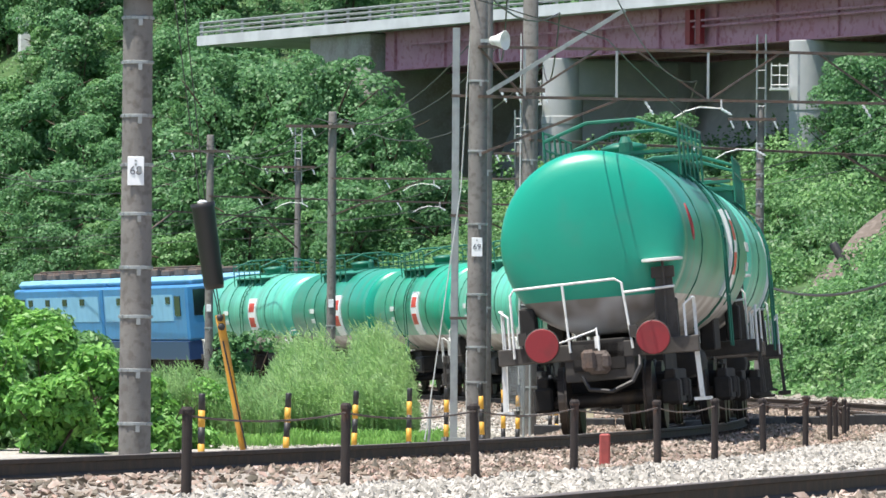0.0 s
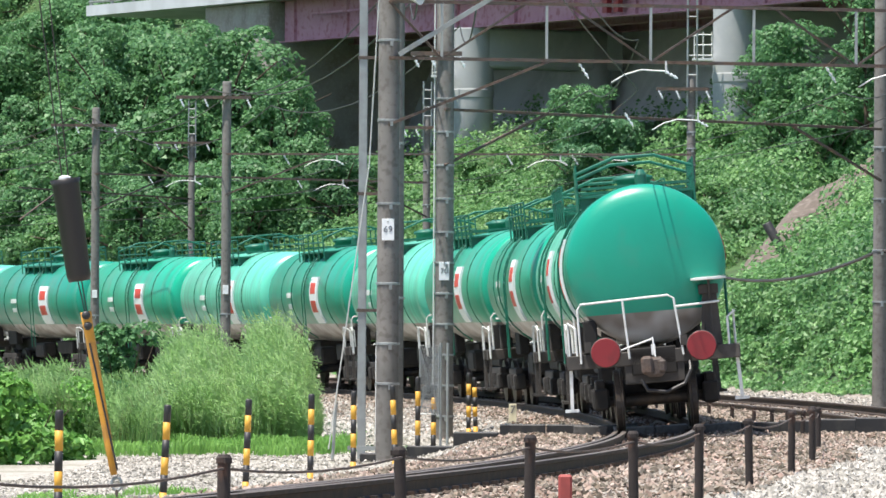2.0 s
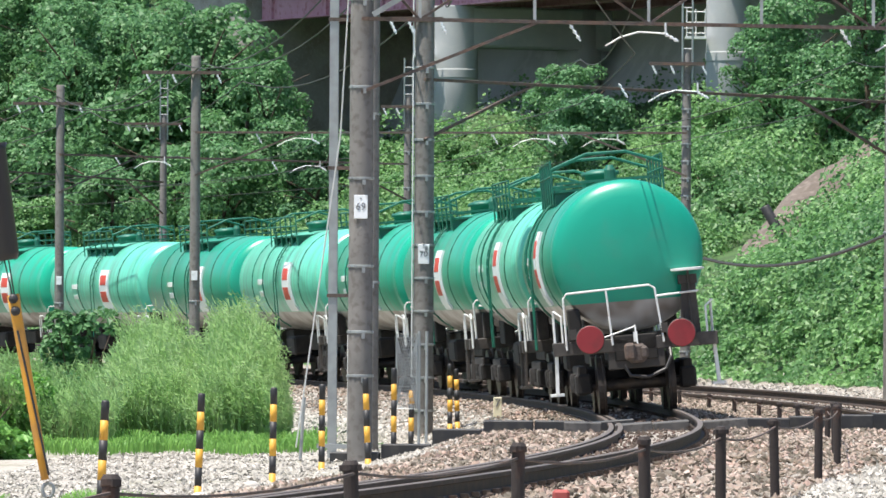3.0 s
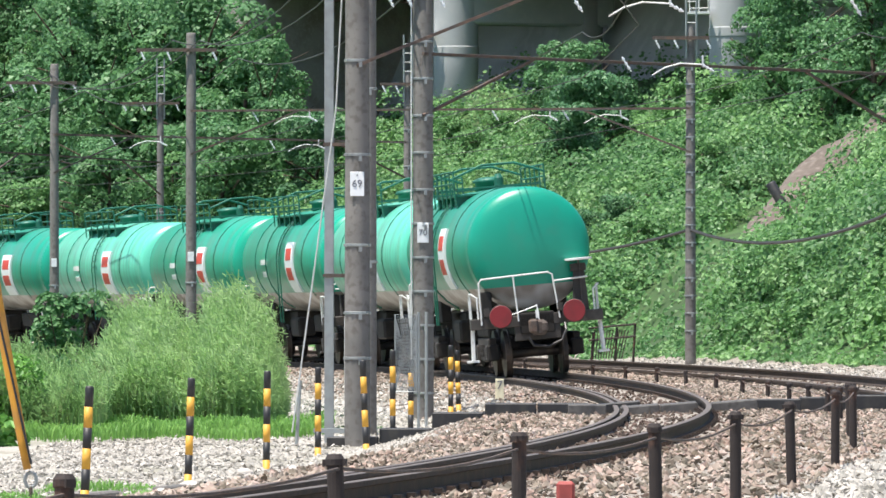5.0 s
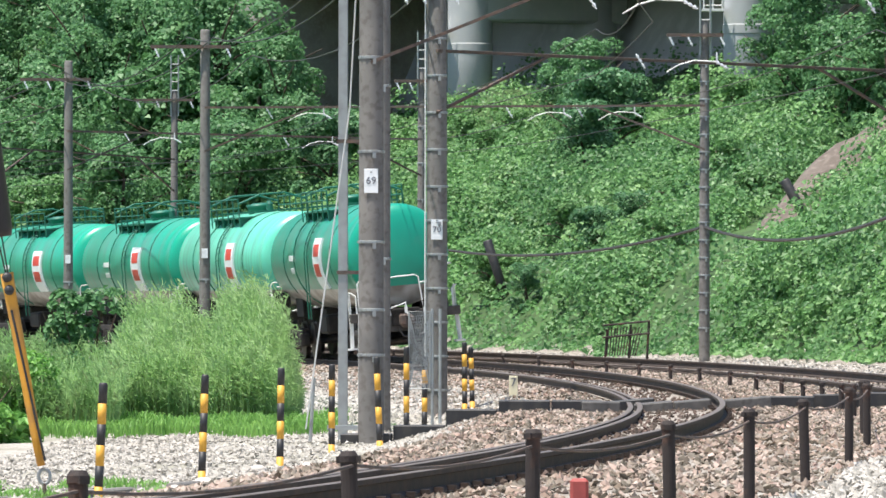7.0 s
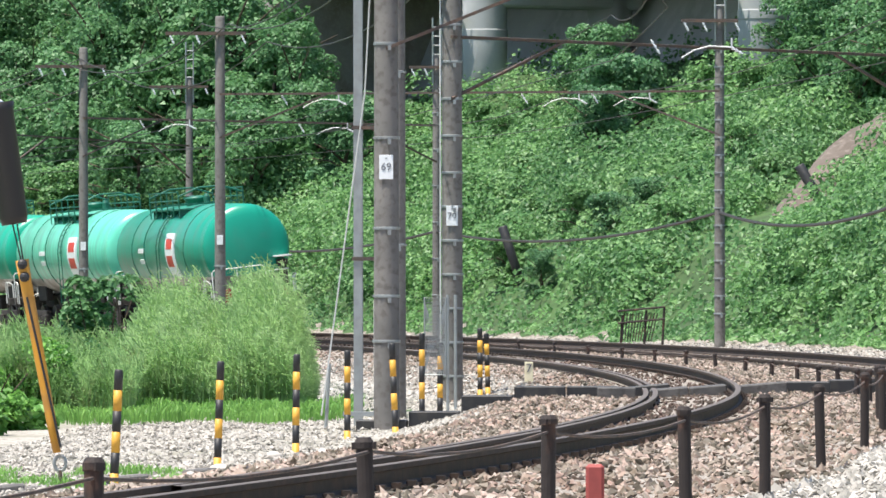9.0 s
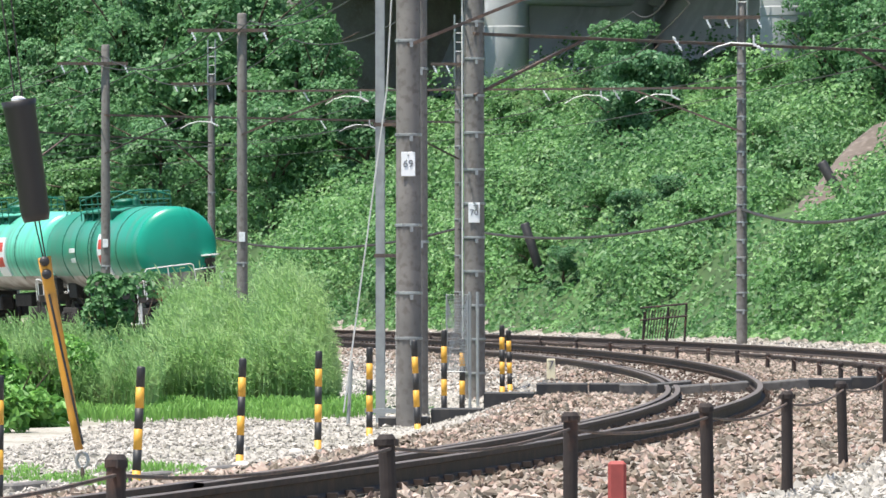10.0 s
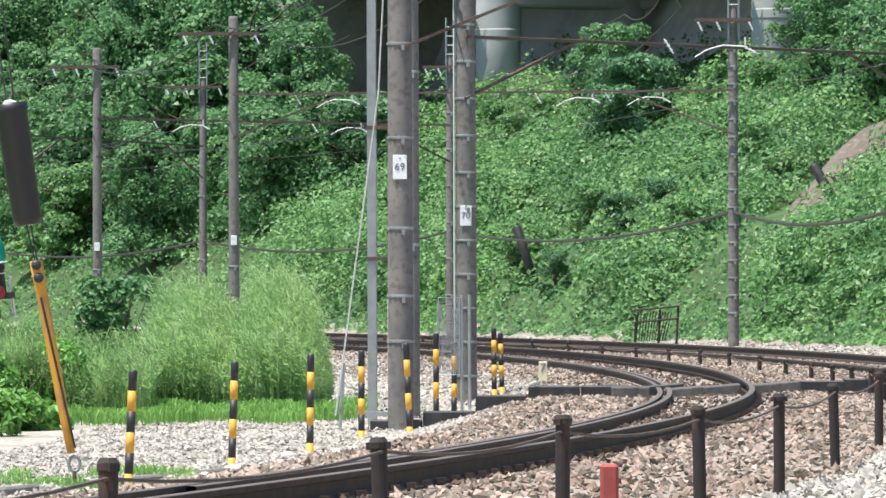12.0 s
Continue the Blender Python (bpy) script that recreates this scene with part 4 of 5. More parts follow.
def gantry(x0, y0, x1, y1, z, depth, label, posts=5):
    """A rusty steel beam across both tracks; with depth, a braced truss."""
    g = thing("gantry_beam", label, "gantry", "catenary gantries")
    a, b = Vector((x0, y0 - 0.2, z)), Vector((x1, y1 - 0.2, z))
    w = 0.035
    bm = bmesh.new()
    tube(bm, [a, b], w, 4)
    part("lower_chord", bm, M["rust"], g)
    if depth:
        bm = bmesh.new()
        up = Vector((0, 0, depth))
        tube(bm, [a + up, b + up], w, 4)
        part("upper_chord", bm, M["rust"], g)
        for i in range(posts):
            k = (i + 0.5) / posts
            p = a.lerp(b, k)
            bm = bmesh.new()
            tube(bm, [p, p + up], 0.03, 4)
            part("upright", bm, M["galvanised"], g)
            if i % 2 == 0:
                bm = bmesh.new()
                tube(bm, [p, a.lerp(b, max(0, k - 0.8 / posts)) + up], 0.025, 4)
                tube(bm, [p, a.lerp(b, min(1, k + 0.8 / posts)) + up], 0.025, 4)
                part("diagonal", bm, M["rust"], g)
    # brace down to each pole
    for p, q in ((a, b), (b, a)):
        e = p.lerp(q, 0.22)
        bm = bmesh.new()
        tube(bm, [p - Vector((0, 0, 1.0)), e], 0.03, 4)
        part("brace", bm, M["rust"], g)
    return g


gantry(-1.15, 90, 9.9, 93, 5.45, 0.85, "rusty braced steel gantry beam over the tracks", 7)
gantry(-0.34, 110, 8.1, 120, 5.35, 0, "rusty steel gantry beam over the tracks")
gantry(-5.82, 156, 5.6, 154, 5.75, 0, "rusty steel gantry beam over the tracks")
gantry(-10.2, 177.5, -1.0, 186, 5.75, 0, "rusty steel gantry beam over the tracks")
gantry(-13.5, 196, -8.87, 212, 5.75, 0, "rusty steel gantry beam over the tracks")


# ---------------------------------------------------------------- the train
def tank_bm():
    """Barrel with a slightly fuller middle and dished ends."""
    bm = bmesh.new()
    prof = []
    dish = [(0.02, 0.27), (0.3, 0.262), (0.6, 0.232), (0.85, 0.18), (0.98, 0.13), (1.06, 0.075), (1.105, 0.02), (1.12, -0.02), (TANK_R, -0.045), (TANK_R, -0.06), (TANK_R - 0.012, -0.065), (TANK_R - 0.012, -0.085), (TANK_R, -0.09), (TANK_R, -0.12)]
    prof += [(r, -HALF - d) for r, d in dish]
    prof += [(TANK_R, -HALF + 0.6), (TANK_R + 0.012, -HALF + 0.62), (TANK_R + 0.05, -2.6), (TANK_R + 0.05, 2.6), (TANK_R + 0.012, HALF - 0.62), (TANK_R, HALF - 0.6)]
    prof += [(r, HALF + d) for r, d in dish[::-1]]
    lathe(bm, prof, 56, "y", (0, 0, TANK_Z))
    return bm


def curved_patch(bm, y0, y1, a0, a1, lift, n=6, side=-1):
    """A sheet lying on the barrel, from angle a0 to a1 above the horizontal."""
    rows = []
    for i in range(n + 1):
        a = radians(a0 + (a1 - a0) * i / n)
        rows.append([])
        for y in (y0, y1):
            for l in (lift, lift - 0.05):
                r = TANK_R + 0.05 * min(1, (HALF - 0.6 - abs(y)) / 2.75) + 0.012 + l
                rows[-1].append(bm.verts.new((side * r * math.cos(a), y, TANK_Z + r * math.sin(a))))
    for a, b in zip(rows, rows[1:]):
        for i, j in ((0, 2), (2, 3), (3, 1), (1, 0)):
            bm.faces.new((a[i], a[j], b[j], b[i]))
    bm.faces.new((rows[0][0], rows[0][1], rows[0][3], rows[0][2]))
    bm.faces.new((rows[-1][0], rows[-1][2], rows[-1][3], rows[-1][1]))


def disc(bm, x, y, z, r, depth):
    lathe(bm, [(r * 0.96, -depth), (r, -depth + 0.01), (r, 0)], 24, "y", (x, y, z))


def wagon(lighter, last):
    w = thing("tank_wagon", "green and grey oil tank wagon with hazard plates" if not last else "green and grey tank wagon with red tail discs", "tank wagon", "tank wagons of the train")
    # the flag picks the barrel green that has glare painted in
    part("tank", tank_bm(), M["tank_glare" if lighter else "tank"], w, "glossy green barrel, grey below", True)
    # seams round the barrel
    for y in (-3.6, 3.6):
        bm = bmesh.new()
        for side in (-1, 1):
            curved_patch(bm, y - 0.02, y + 0.02, -40, 90, 0.008, 10, side)
        part("strap", bm, M["fitting_green"], w)
    # walkway on top
    zt = TANK_Z + TANK_R
    bm = bmesh.new()
    for side in (-1, 1):
        box(bm, side * 0.62 - 0.22, -1.9, zt - 0.06, side * 0.62 + 0.22, 1.9, zt - 0.02)
        for y in (-1.8, -0.6, 0.6, 1.8):
            box(bm, side * 0.62 - 0.2, y - 0.03, zt - 0.4, side * 0.62 + 0.2, y + 0.03, zt - 0.06)
    for y in (-1.7, 1.7):
        box(bm, -0.8, y - 0.2, zt + 0.06, 0.8, y + 0.2, zt + 0.1)
    part("walkway", bm, M["fitting_green"], w, "dark green walkway on brackets")
    for side in (-1, 1):
        bm = bmesh.new()
        x = side * 0.86
        for h in (0.2, 0.42):
            tube(bm, [(x, -2.0, zt + h), (x, 2.0, zt + h)], 0.017)
        for y in (-2.0, -1.2, -0.4, 0.4, 1.2, 2.0):
            tube(bm, [(x, y, zt - 0.25), (x, y, zt + 0.42)], 0.017)
        part("handrail", bm, M["fitting_green"], w)
    for y in (-2.0, 2.0):
        bm = bmesh.new()
        tube(bm, [(-0.86, y, zt + 0.1), (-0.86, y, zt + 0.3), (-0.3, y, zt + 0.5), (0.3, y, zt + 0.5), (0.86, y, zt + 0.3), (0.86, y, zt + 0.1)], 0.024)
        part("handrail", bm, M["fitting_green"], w)
    bm = bmesh.new()
    lathe(bm, [(0.25, zt - 0.15), (0.25, zt + 0.18), (0.3, zt + 0.19), (0.3, zt + 0.24), (0.14, zt + 0.29)], 20)
    part("manhole", bm, M["fitting_green"], w, "bolted manhole cover", True)
    bm = bmesh.new()
    lathe(bm, [(0.12, zt - 0.1), (0.12, zt + 0.2), (0.16, zt + 0.21), (0.16, zt + 0.27)], 12, "z", (0, 0.9, 0))
    part("valve", bm, M["fitting_green"], w)
    bm = bmesh.new()
    lathe(bm, [(0.09, zt - 0.1), (0.09, zt + 0.25), (0.05, zt + 0.33)], 12, "z", (0.1, -0.95, 0))
    part("valve", bm, M["fitting_green"], w)
    # ladders down both sides
    for side in (-1, 1):
        bm = bmesh.new()
        for y in (-0.62, -0.22):
            pts = []
            for k in range(9):
                a = radians(62 - 62 * k / 8)
                pts.append((side * (TANK_R + 0.11) * math.cos(a), y, TANK_Z + (TANK_R + 0.11) * math.sin(a)))
            pts.append((side * (TANK_R + 0.11), y, 1.0))
            tube(bm, pts, 0.016)
            for k in range(1, 10):
                p = Vector(pts[k - 1]).lerp(Vector(pts[k]), 0.5)
                if y < -0.4:
                    tube(bm, [p, p + Vector((0, 0.4, 0))], 0.016, 5)
        part("ladder", bm, M["fitting_green"], w, "dark green ladder")
        for y0 in (1.55,):
            bm = bmesh.new()
            pts = [(side * (TANK_R + 0.1) * math.cos(radians(a)), y0, TANK_Z + (TANK_R + 0.1) * math.sin(radians(a))) for a in range(60, -61, -12)]
            tube(bm, pts, 0.018)
            part("pipe", bm, M["fitting_green"], w)
    # hazard plates, one on each side
    for side in (-1, 1):
        y = -1.9 if side < 0 else 1.9
        bm = bmesh.new()
        curved_patch(bm, y - 0.55, y + 0.55, -33, 24, 0.03, 8, side)
        plate = part("hazard_plate", bm, M["sign_white"], w, "white plate with two red squares")
        for a0, a1 in ((-18, -4), (4, 17)):
            bm = bmesh.new()
            curved_patch(bm, y - 0.36, y + 0.4, a0, a1, 0.036, 4, side)
            part("red_square", bm, M["plate_red"], plate)
        bm = bmesh.new()
        curved_patch(bm, y + 3.6, y + 4.4, 0, 6, 0.012, 2, side)
        curved_patch(bm, y + 3.8, y + 4.3, -14, -8, 0.012, 2, side)
        part("stencil", bm, M["white_paint"], w, "faded white lettering bars")
    if last:
        bm = bmesh.new()
        pts = []
        for k in range(17):
            a = 2 * math.pi * k / 16
            al = radians(10 + 11 * math.sin(a))
            r = TANK_R + 0.02
            pts.append((r * math.cos(al), -4.9 + 0.14 * math.cos(a), TANK_Z + r * math.sin(al)))
        tube(bm, pts, 0.018, 5)
        part("emblem", bm, M["signal_red"], w, "red oval ring mark")
    # underframe: draught sills, saddles, end sills
    for y0, y1 in ((-6.42, -3.2), (3.2, 6.42)):
        bm = bmesh.new()
        box(bm, -0.32, y0, 0.78, 0.32, y1, 1.16, None, 0.015)
        part("centre_sill", bm, M["underframe"], w, "grimy brown-black sill")
        for side in (-1, 1):
            bm = bmesh.new()
            box(bm, side * 0.6 - 0.1, y0 + 1.1, 1.0, side * 0.6 + 0.1, y0 + 2.2, 1.5, None, 0.02)
            part("saddle", bm, M["underframe"], w)
    bm = bmesh.new()
    box(bm, -0.5, -2.4, 0.72, 0.5, -0.4, 1.1, None, 0.03)
    part("valve_box", bm, M["underframe"], w)
    bm = bmesh.new()
    box(bm, -0.75, 0.4, 0.62, -0.35, 1.6, 1.05, None, 0.05)
    part("brake_gear", bm, M["underframe"], w)
    bm = bmesh.new()
    lathe(bm, [(0.2, 0.2), (0.22, 0.25), (0.22, 1.4), (0.2, 1.45)], 14, "y", (0.55, 0, 0.85))
    part("air_reservoir", bm, M["underframe"], w, "", True)
    for e in (-1, 1):
        y = e * 6.42
        bm = bmesh.new()
        box(bm, -1.22, min(y, y - e * 0.2), 0.92, 1.22, max(y, y - e * 0.2), 1.12, None, 0.012)
        box(bm, -0.42, min(y - e * 0.02, y - e * 0.16), 0.66, 0.42, max(y - e * 0.02, y - e * 0.16), 0.93, None, 0.01)
        part("end_sill", bm, M["end_frame"], w, "dirty grey-brown end beam")
        # tank cradle at the end
        for side in (-1, 1):
            bm = bmesh.new()
            box(bm, side * 0.86 - 0.1, min(y - e * 0.3, y - e * 0.62), 1.12, side * 0.86 + 0.1, max(y - e * 0.3, y - e * 0.62), 1.6, None, 0.02)
            part("cradle", bm, M["underframe"], w)
        # white end railing
        bm = bmesh.new()
        yr = y + e * 0.02
        def bend(pts):
            tube(bm, [(x, yr, z) for x, z in pts], 0.016, 8)
        bend([(-1.02 * -e, 1.0), (-1.02 * -e, 1.76), (-0.97 * -e, 1.83), (0.26 * -e, 1.87), (0.34 * -e, 1.82), (0.42 * -e, 1.02)])
        bend([(-0.34 * -e, 1.02), (-0.38 * -e, 1.85)])
        bend([(0.36 * -e, 1.7), (0.98 * -e, 1.73)])
        part("end_railing", bm, M["white_paint"], w, "bent white-painted end railing")
        for side in (-1, 1):
            bm = bmesh.new()
            x = side * 1.17
            tube(bm, [(x - side * 0.1, y - e * 0.02, 0.95), (x - side * 0.1, y - e * 0.02, 1.5), (x, y - e * 0.06, 1.58), (x, y - e * 0.4, 1.58), (x, y - e * 0.47, 1.5), (x, y - e * 0.47, 0.95)], 0.016, 8)
            tube(bm, [(x, y - e * 0.25, 0.95), (x, y - e * 0.25, 1.58)], 0.012, 6)
            part("grab_rail", bm, M["white_paint"], w, "white grab rail")
            bm = bmesh.new()
            tube(bm, [(x, y - e * 0.14, 0.98), (x + side * 0.03, y - e * 0.14, 0.36)], 0.034, 4)
            tube(bm, [(x, y - e * 0.42, 0.98), (x + side * 0.03, y - e * 0.42, 0.36)], 0.022, 4)
            box(bm, x + side * 0.03 - 0.1, y - e * 0.3 - 0.16, 0.33, x + side * 0.03 + 0.1, y - e * 0.3 + 0.16, 0.37)
            white = last and e < 0
            part("step", bm, M["white_paint" if white else "end_frame"], w, "white-painted foot step" if white else "")
        # coupler, hose, uncoupling lever
        bm = bmesh.new()
        box(bm, -0.13, min(y, y + e * 0.28), 0.74, 0.13, max(y, y + e * 0.28), 1.02, None, 0.04)
        box(bm, -0.19, min(y + e * 0.2, y + e * 0.34), 0.78, -0.02, max(y + e * 0.2, y + e * 0.34), 1.04, None, 0.04)
        box(bm, 0.05, min(y + e * 0.2, y + e * 0.33), 0.8, 0.16, max(y + e * 0.2, y + e * 0.33), 0.98, None, 0.03)
        part("coupler", bm, M["rust"], w, "rusty automatic coupler")
        bm = bmesh.new()
        tube(bm, [(0.5, y + e * 0.05, 0.92), (0.5, y + e * 0.16, 0.8), (0.4, y + e * 0.22, 0.62), (0.15, y + e * 0.24, 0.52), (-0.12, y + e * 0.24, 0.56), (-0.2, y + e * 0.2, 0.72)], 0.026, 8)
        part("brake_hose", bm, M["rubber"], w, "black brake hose")
        bm = bmesh.new()
        tube(bm, [(-0.55, y + e * 0.06, 1.12), (-0.02, y + e * 0.1, 1.27), (0, y + e * 0.1, 1.3), (0.02, y + e * 0.16, 1.02)], 0.012, 6)
        box(bm, -0.03, min(y + e * 0.08, y + e * 0.13), 1.05, 0.03, max(y + e * 0.08, y + e * 0.13), 1.2)
        part("uncoupling_lever", bm, M["white_paint"], w)
    # hand brake stand at the rear
    bm = bmesh.new()
    for x in (0.72, 0.98):
        tube(bm, [(x - 0.02, -6.3, 1.1), (0.85 + (x - 0.85) * 0.55, -6.3, 1.92)], 0.035, 4)
    box(bm, 0.7, -6.36, 1.84, 0.98, -6.24, 1.98, None, 0.01)
    box(bm, 0.76, -6.33, 1.1, 0.94, -6.28, 1.85)
    tube(bm, [(0.85, -6.38, 1.0), (0.85, -6.38, 2.06)], 0.018, 6)
    part("brake_stand", bm, M["end_frame"], w, "dark hand brake stand")
    bm = bmesh.new()
    lathe(bm, [(0.20, 2.04), (0.25, 2.045), (0.25, 2.075), (0.20, 2.08)], 20, "z", (0.85, -6.38, 0))
    part("brake_wheel", bm, M["white_paint"], w)
    if last:
        for x in (-0.67, 0.68):
            bm = bmesh.new()
            disc(bm, x, -6.5, 1.13, 0.205, 0.05)
            d = part("tail_disc", bm, M["signal_red"], w, "round red tail disc")
            bm = bmesh.new()
            tube(bm, [(x + 0.205 * math.cos(2 * math.pi * k / 24), -6.53, 1.13 + 0.205 * math.sin(2 * math.pi * k / 24)) for k in range(25)], 0.012, 5, cap=False)
            part("rim", bm, M["end_frame"], d)
            bm = bmesh.new()
            box(bm, x - 0.24 - 0.05, -6.46, 1.15, x - 0.24 + 0.05, -6.42, 1.3)
            part("lamp_bracket", bm, M["end_frame"], w)
    # bogies
    wheelsets = []
    for yb in (-4.75, 4.75):
        bm = bmesh.new()
        for side in (-1, 1):
            x = side * 0.78
            for dy in (-0.825, 0.825):
                box(bm, x - 0.12, yb + dy - 0.17, 0.32, x + 0.12, yb + dy + 0.17, 0.62, None, 0.03)
            box(bm, x - 0.07, yb - 0.95, 0.58, x + 0.07, yb + 0.95, 0.74, None, 0.02)
            box(bm, x - 0.09, yb - 0.4, 0.3, x + 0.09, yb + 0.4, 0.6, None, 0.04)
            for dy in (-0.15, 0.15):
                lathe(bm, [(0.07, 0.4), (0.075, 0.45), (0.07, 0.5), (0.075, 0.55), (0.07, 0.62)], 8, "z", (x + side * 0.06, yb + dy, 0))
        box(bm, -0.75, yb - 0.2, 0.45, 0.75, yb + 0.2, 0.72, None, 0.03)
        for dy in (-0.3, 0.3):
            box(bm, -0.7, yb + dy - 0.05, 0.36, 0.7, yb + dy + 0.05, 0.46)
        part("bogie_frame", bm, M["underframe"], w, "grimy two-axle bogie frame")
        for dy in (-0.825, 0.825):
            bm = bmesh.new()
            lathe(bm, [(0.07, -0.9), (0.07, -0.6), (0.2, -0.59), (0.43, -0.575), (0.43, -0.50), (0.455, -0.49), (0.455, -0.465), (0.2, -0.45), (0.09, -0.44), (0.09, 0.44), (0.2, 0.45), (0.455, 0.465), (0.455, 0.49), (0.43, 0.50), (0.43, 0.575), (0.2, 0.59), (0.07, 0.6), (0.07, 0.9)], 28, "x")
            ws = part("wheelset", bm, M["wheel_steel"], w, "worn steel wheelset")
            ws.location = (0, yb + dy, 0.43)
            wheelsets.append(ws)
    return w, wheelsets


def locomotive():
    """Two coupled blue half-units, seen from behind."""
    out = []
    for half in (0, 1):
        w = thing("electric_locomotive", "blue electric locomotive section with dark roof gear", "locomotive", "locomotive sections")
        e = 1 if half else -1   # the cab end
        L = 6.05
        bm = bmesh.new()
        box(bm, -1.4, -L, 1.55, 1.4, L, 3.35, None, 0.08)
        part("body", bm, M["loco_blue"], w, "mid-blue body side")
        bm = bmesh.new()
        box(bm, -1.405, -L + 0.02, 0.95, 1.405, L - 0.02, 1.55, None, 0.02)
        part("skirt", bm, M["loco_dark"], w, "dark blue lower panel")
        bm = bmesh.new()
        box(bm, -1.412, -L + 0.3 if e > 0 else -L + 1.8, 2.2, 1.412, L - 1.8 if e > 0 else L - 0.3, 3.05)
        part("side_panel", bm, M["loco_light"], w, "pale blue louvre panel")
        bm = bmesh.new()
        box(bm, -1.25, -L + 0.1, 3.35, 1.25, L - 0.1, 3.62, None, 0.12)
        part("roof", bm, M["loco_light"], w, "pale grey-blue roof")
        bm = bmesh.new()
        for k in range(6):
            y = -L + 1.2 + k * 1.9
            box(bm, -0.7, y, 3.62, 0.7, y + 1.2, 3.82 + 0.05 * (k % 2), None, 0.04)
        tube(bm, [(-0.5, -L + 0.5, 3.9), (-0.5, L - 0.5, 3.9)], 0.03)
        part("roof_gear", bm, M["rust"], w, "brown roof equipment")
        for k in range(4):
            y = -3.6 + k * 2.4
            for side in (-1, 1):
                bm = bmesh.new()
                box(bm, side * 1.42 - 0.012, y - 0.3, 2.75, side * 1.42 + 0.012, y + 0.3, 2.98, None, 0.004)
                part("window", bm, M["dark_glass"], w)
        for side in (-1, 1):
            bm = bmesh.new()
            box(bm, side * 1.415 - 0.01, e * 4.9 - 0.4, 2.35, side * 1.415 + 0.012, e * 4.9 + 0.4, 3.0, None, 0.004)
            part("cab_window", bm, M["dark_glass"], w)
            bm = bmesh.new()
            box(bm, side * 1.417 - 0.01, -0.35, 2.28, side * 1.417 + 0.012, 0.35, 2.62)
            part("emblem", bm, M["sign_white"], w)
        bm = bmesh.new()
        box(bm, -1.15, e * L - 0.02, 2.35, 1.15, e * L + 0.02, 3.2, None, 0.01)
        part("windscreen", bm, M["dark_glass"], w)
        bm = bmesh.new()
        for yb in (-3.6, 3.6):
            box(bm, -1.15, yb - 1.7, 0.35, 1.15, yb + 1.7, 0.95, None, 0.05)
            for dy in (-1.2, 1.2):
                lathe(bm, [(0.5, -0.6), (0.53, -0.5), (0.5, 0.5), (0.53, 0.6)], 20, "x", (0, yb + dy, 0.5))
        box(bm, -0.9, -1.5, 0.5, 0.9, 1.5, 0.95, None, 0.04)
        part("bogie", bm, M["underframe"], w)
        out.append(w)
    return out


WAGONS = 10
CAR = 13.57
# wagons whose barrels carry the painted sun glare
GLARE_WAGONS = (1, 4, 6, 9)
train = []
for _i in range(WAGONS):
    train.append(wagon(_i in GLARE_WAGONS, _i == 0))
engine = locomotive()

# arc length of the rear barrel end, by time
RUN_T = (0.0, 1.0, 2.0, 3.0, 3.6, 5.5, 9.5, 12.0)
RUN_S = (-39.0, -25.4, -11.4, 2.4, 10.3, 35.3, 84.2, 116.2)


def run(t):
    return float(np.interp(t, RUN_T, RUN_S))


def on_track(s):
    x, y = spot(s)
    return pose(x, y, grade(s), 0, -CANT, heading(s))


def motions():
    times = [k * 0.5 for k in range(25)]
    for i, (w, sets) in enumerate(train):
        walk(w, [(t, on_track(run(t) + 6.35 + i * CAR)) for t in times])
        if i < 3:
            for ws in sets:
                x, y, z = ws.location
                rows = []
                for f in range(361):
                    t = f / 30
                    rows.append((t, pose(x, y, z) @ Matrix.Rotation(-(run(t) - run(0)) / 0.43, 4, "X")))
                walk(ws, rows)
    for i, w in enumerate(engine):
        walk(w, [(t, on_track(run(t) + 6.35 + (WAGONS - 0.5) * CAR + 6.6 + i * 12.5)) for t in times])


# ---------------------------------------------------------------- fence posts between the tracks
def build_fence():
    bm = bmesh.new()
    lathe(bm, [(0.036, -0.4), (0.036, 0.6), (0.042, 0.605), (0.042, 0.63), (0.03, 0.65)], 14)
    box(bm, -0.05, -0.02, 0.60, 0.05, 0.02, 0.63)
    me = finish("post", bm, M["post_iron"], False)
    f = thing("wire_fence", "rusty iron posts strung with slack wire between the tracks", "fence")
    tops = []
    rnd = random.Random(3)
    # distance ahead and offset from the main line of the near posts
    line = [(19.5, 2.8), (24.0, 2.8), (28.5, 2.84), (33.0, 2.83), (36.5, 3.02), (41.6, 2.87), (48.4, 2.62), (55.7, 2.48), (63.0, 2.35)]
    line = [(RADIUS * math.asin((y - CREST_Y) / (RADIUS + o)), o) for y, o in line] + [(-26.0 + 5.0 * k, 2.2) for k in range(35)]
    for s, o in line:
        x, y = spot(s, o)
        # farther on the stones bury the posts deeper
        sunk = 0.34 * smooth(-38, 8, s) - grade(s)
        p = new("post", me)
        p.matrix_basis = pose(x, y, -0.18 - sunk + rnd.uniform(-0.02, 0.02), rnd.uniform(-1.5, 1.5), rnd.uniform(-2, 2), rnd.uniform(0, 360))
        p.parent = f
        tops.append(Vector((x, y, 0.4 - sunk)))
    for a, b in zip(tops, tops[1:]):
        bm = bmesh.new()
        tube(bm, [a.lerp(b, k / 6) - Vector((0, 0, 0.05 * 4 * (k / 6) * (1 - k / 6))) for k in range(7)], 0.008, 5)
        part("wire", bm, M["rust"], f)


build_fence()


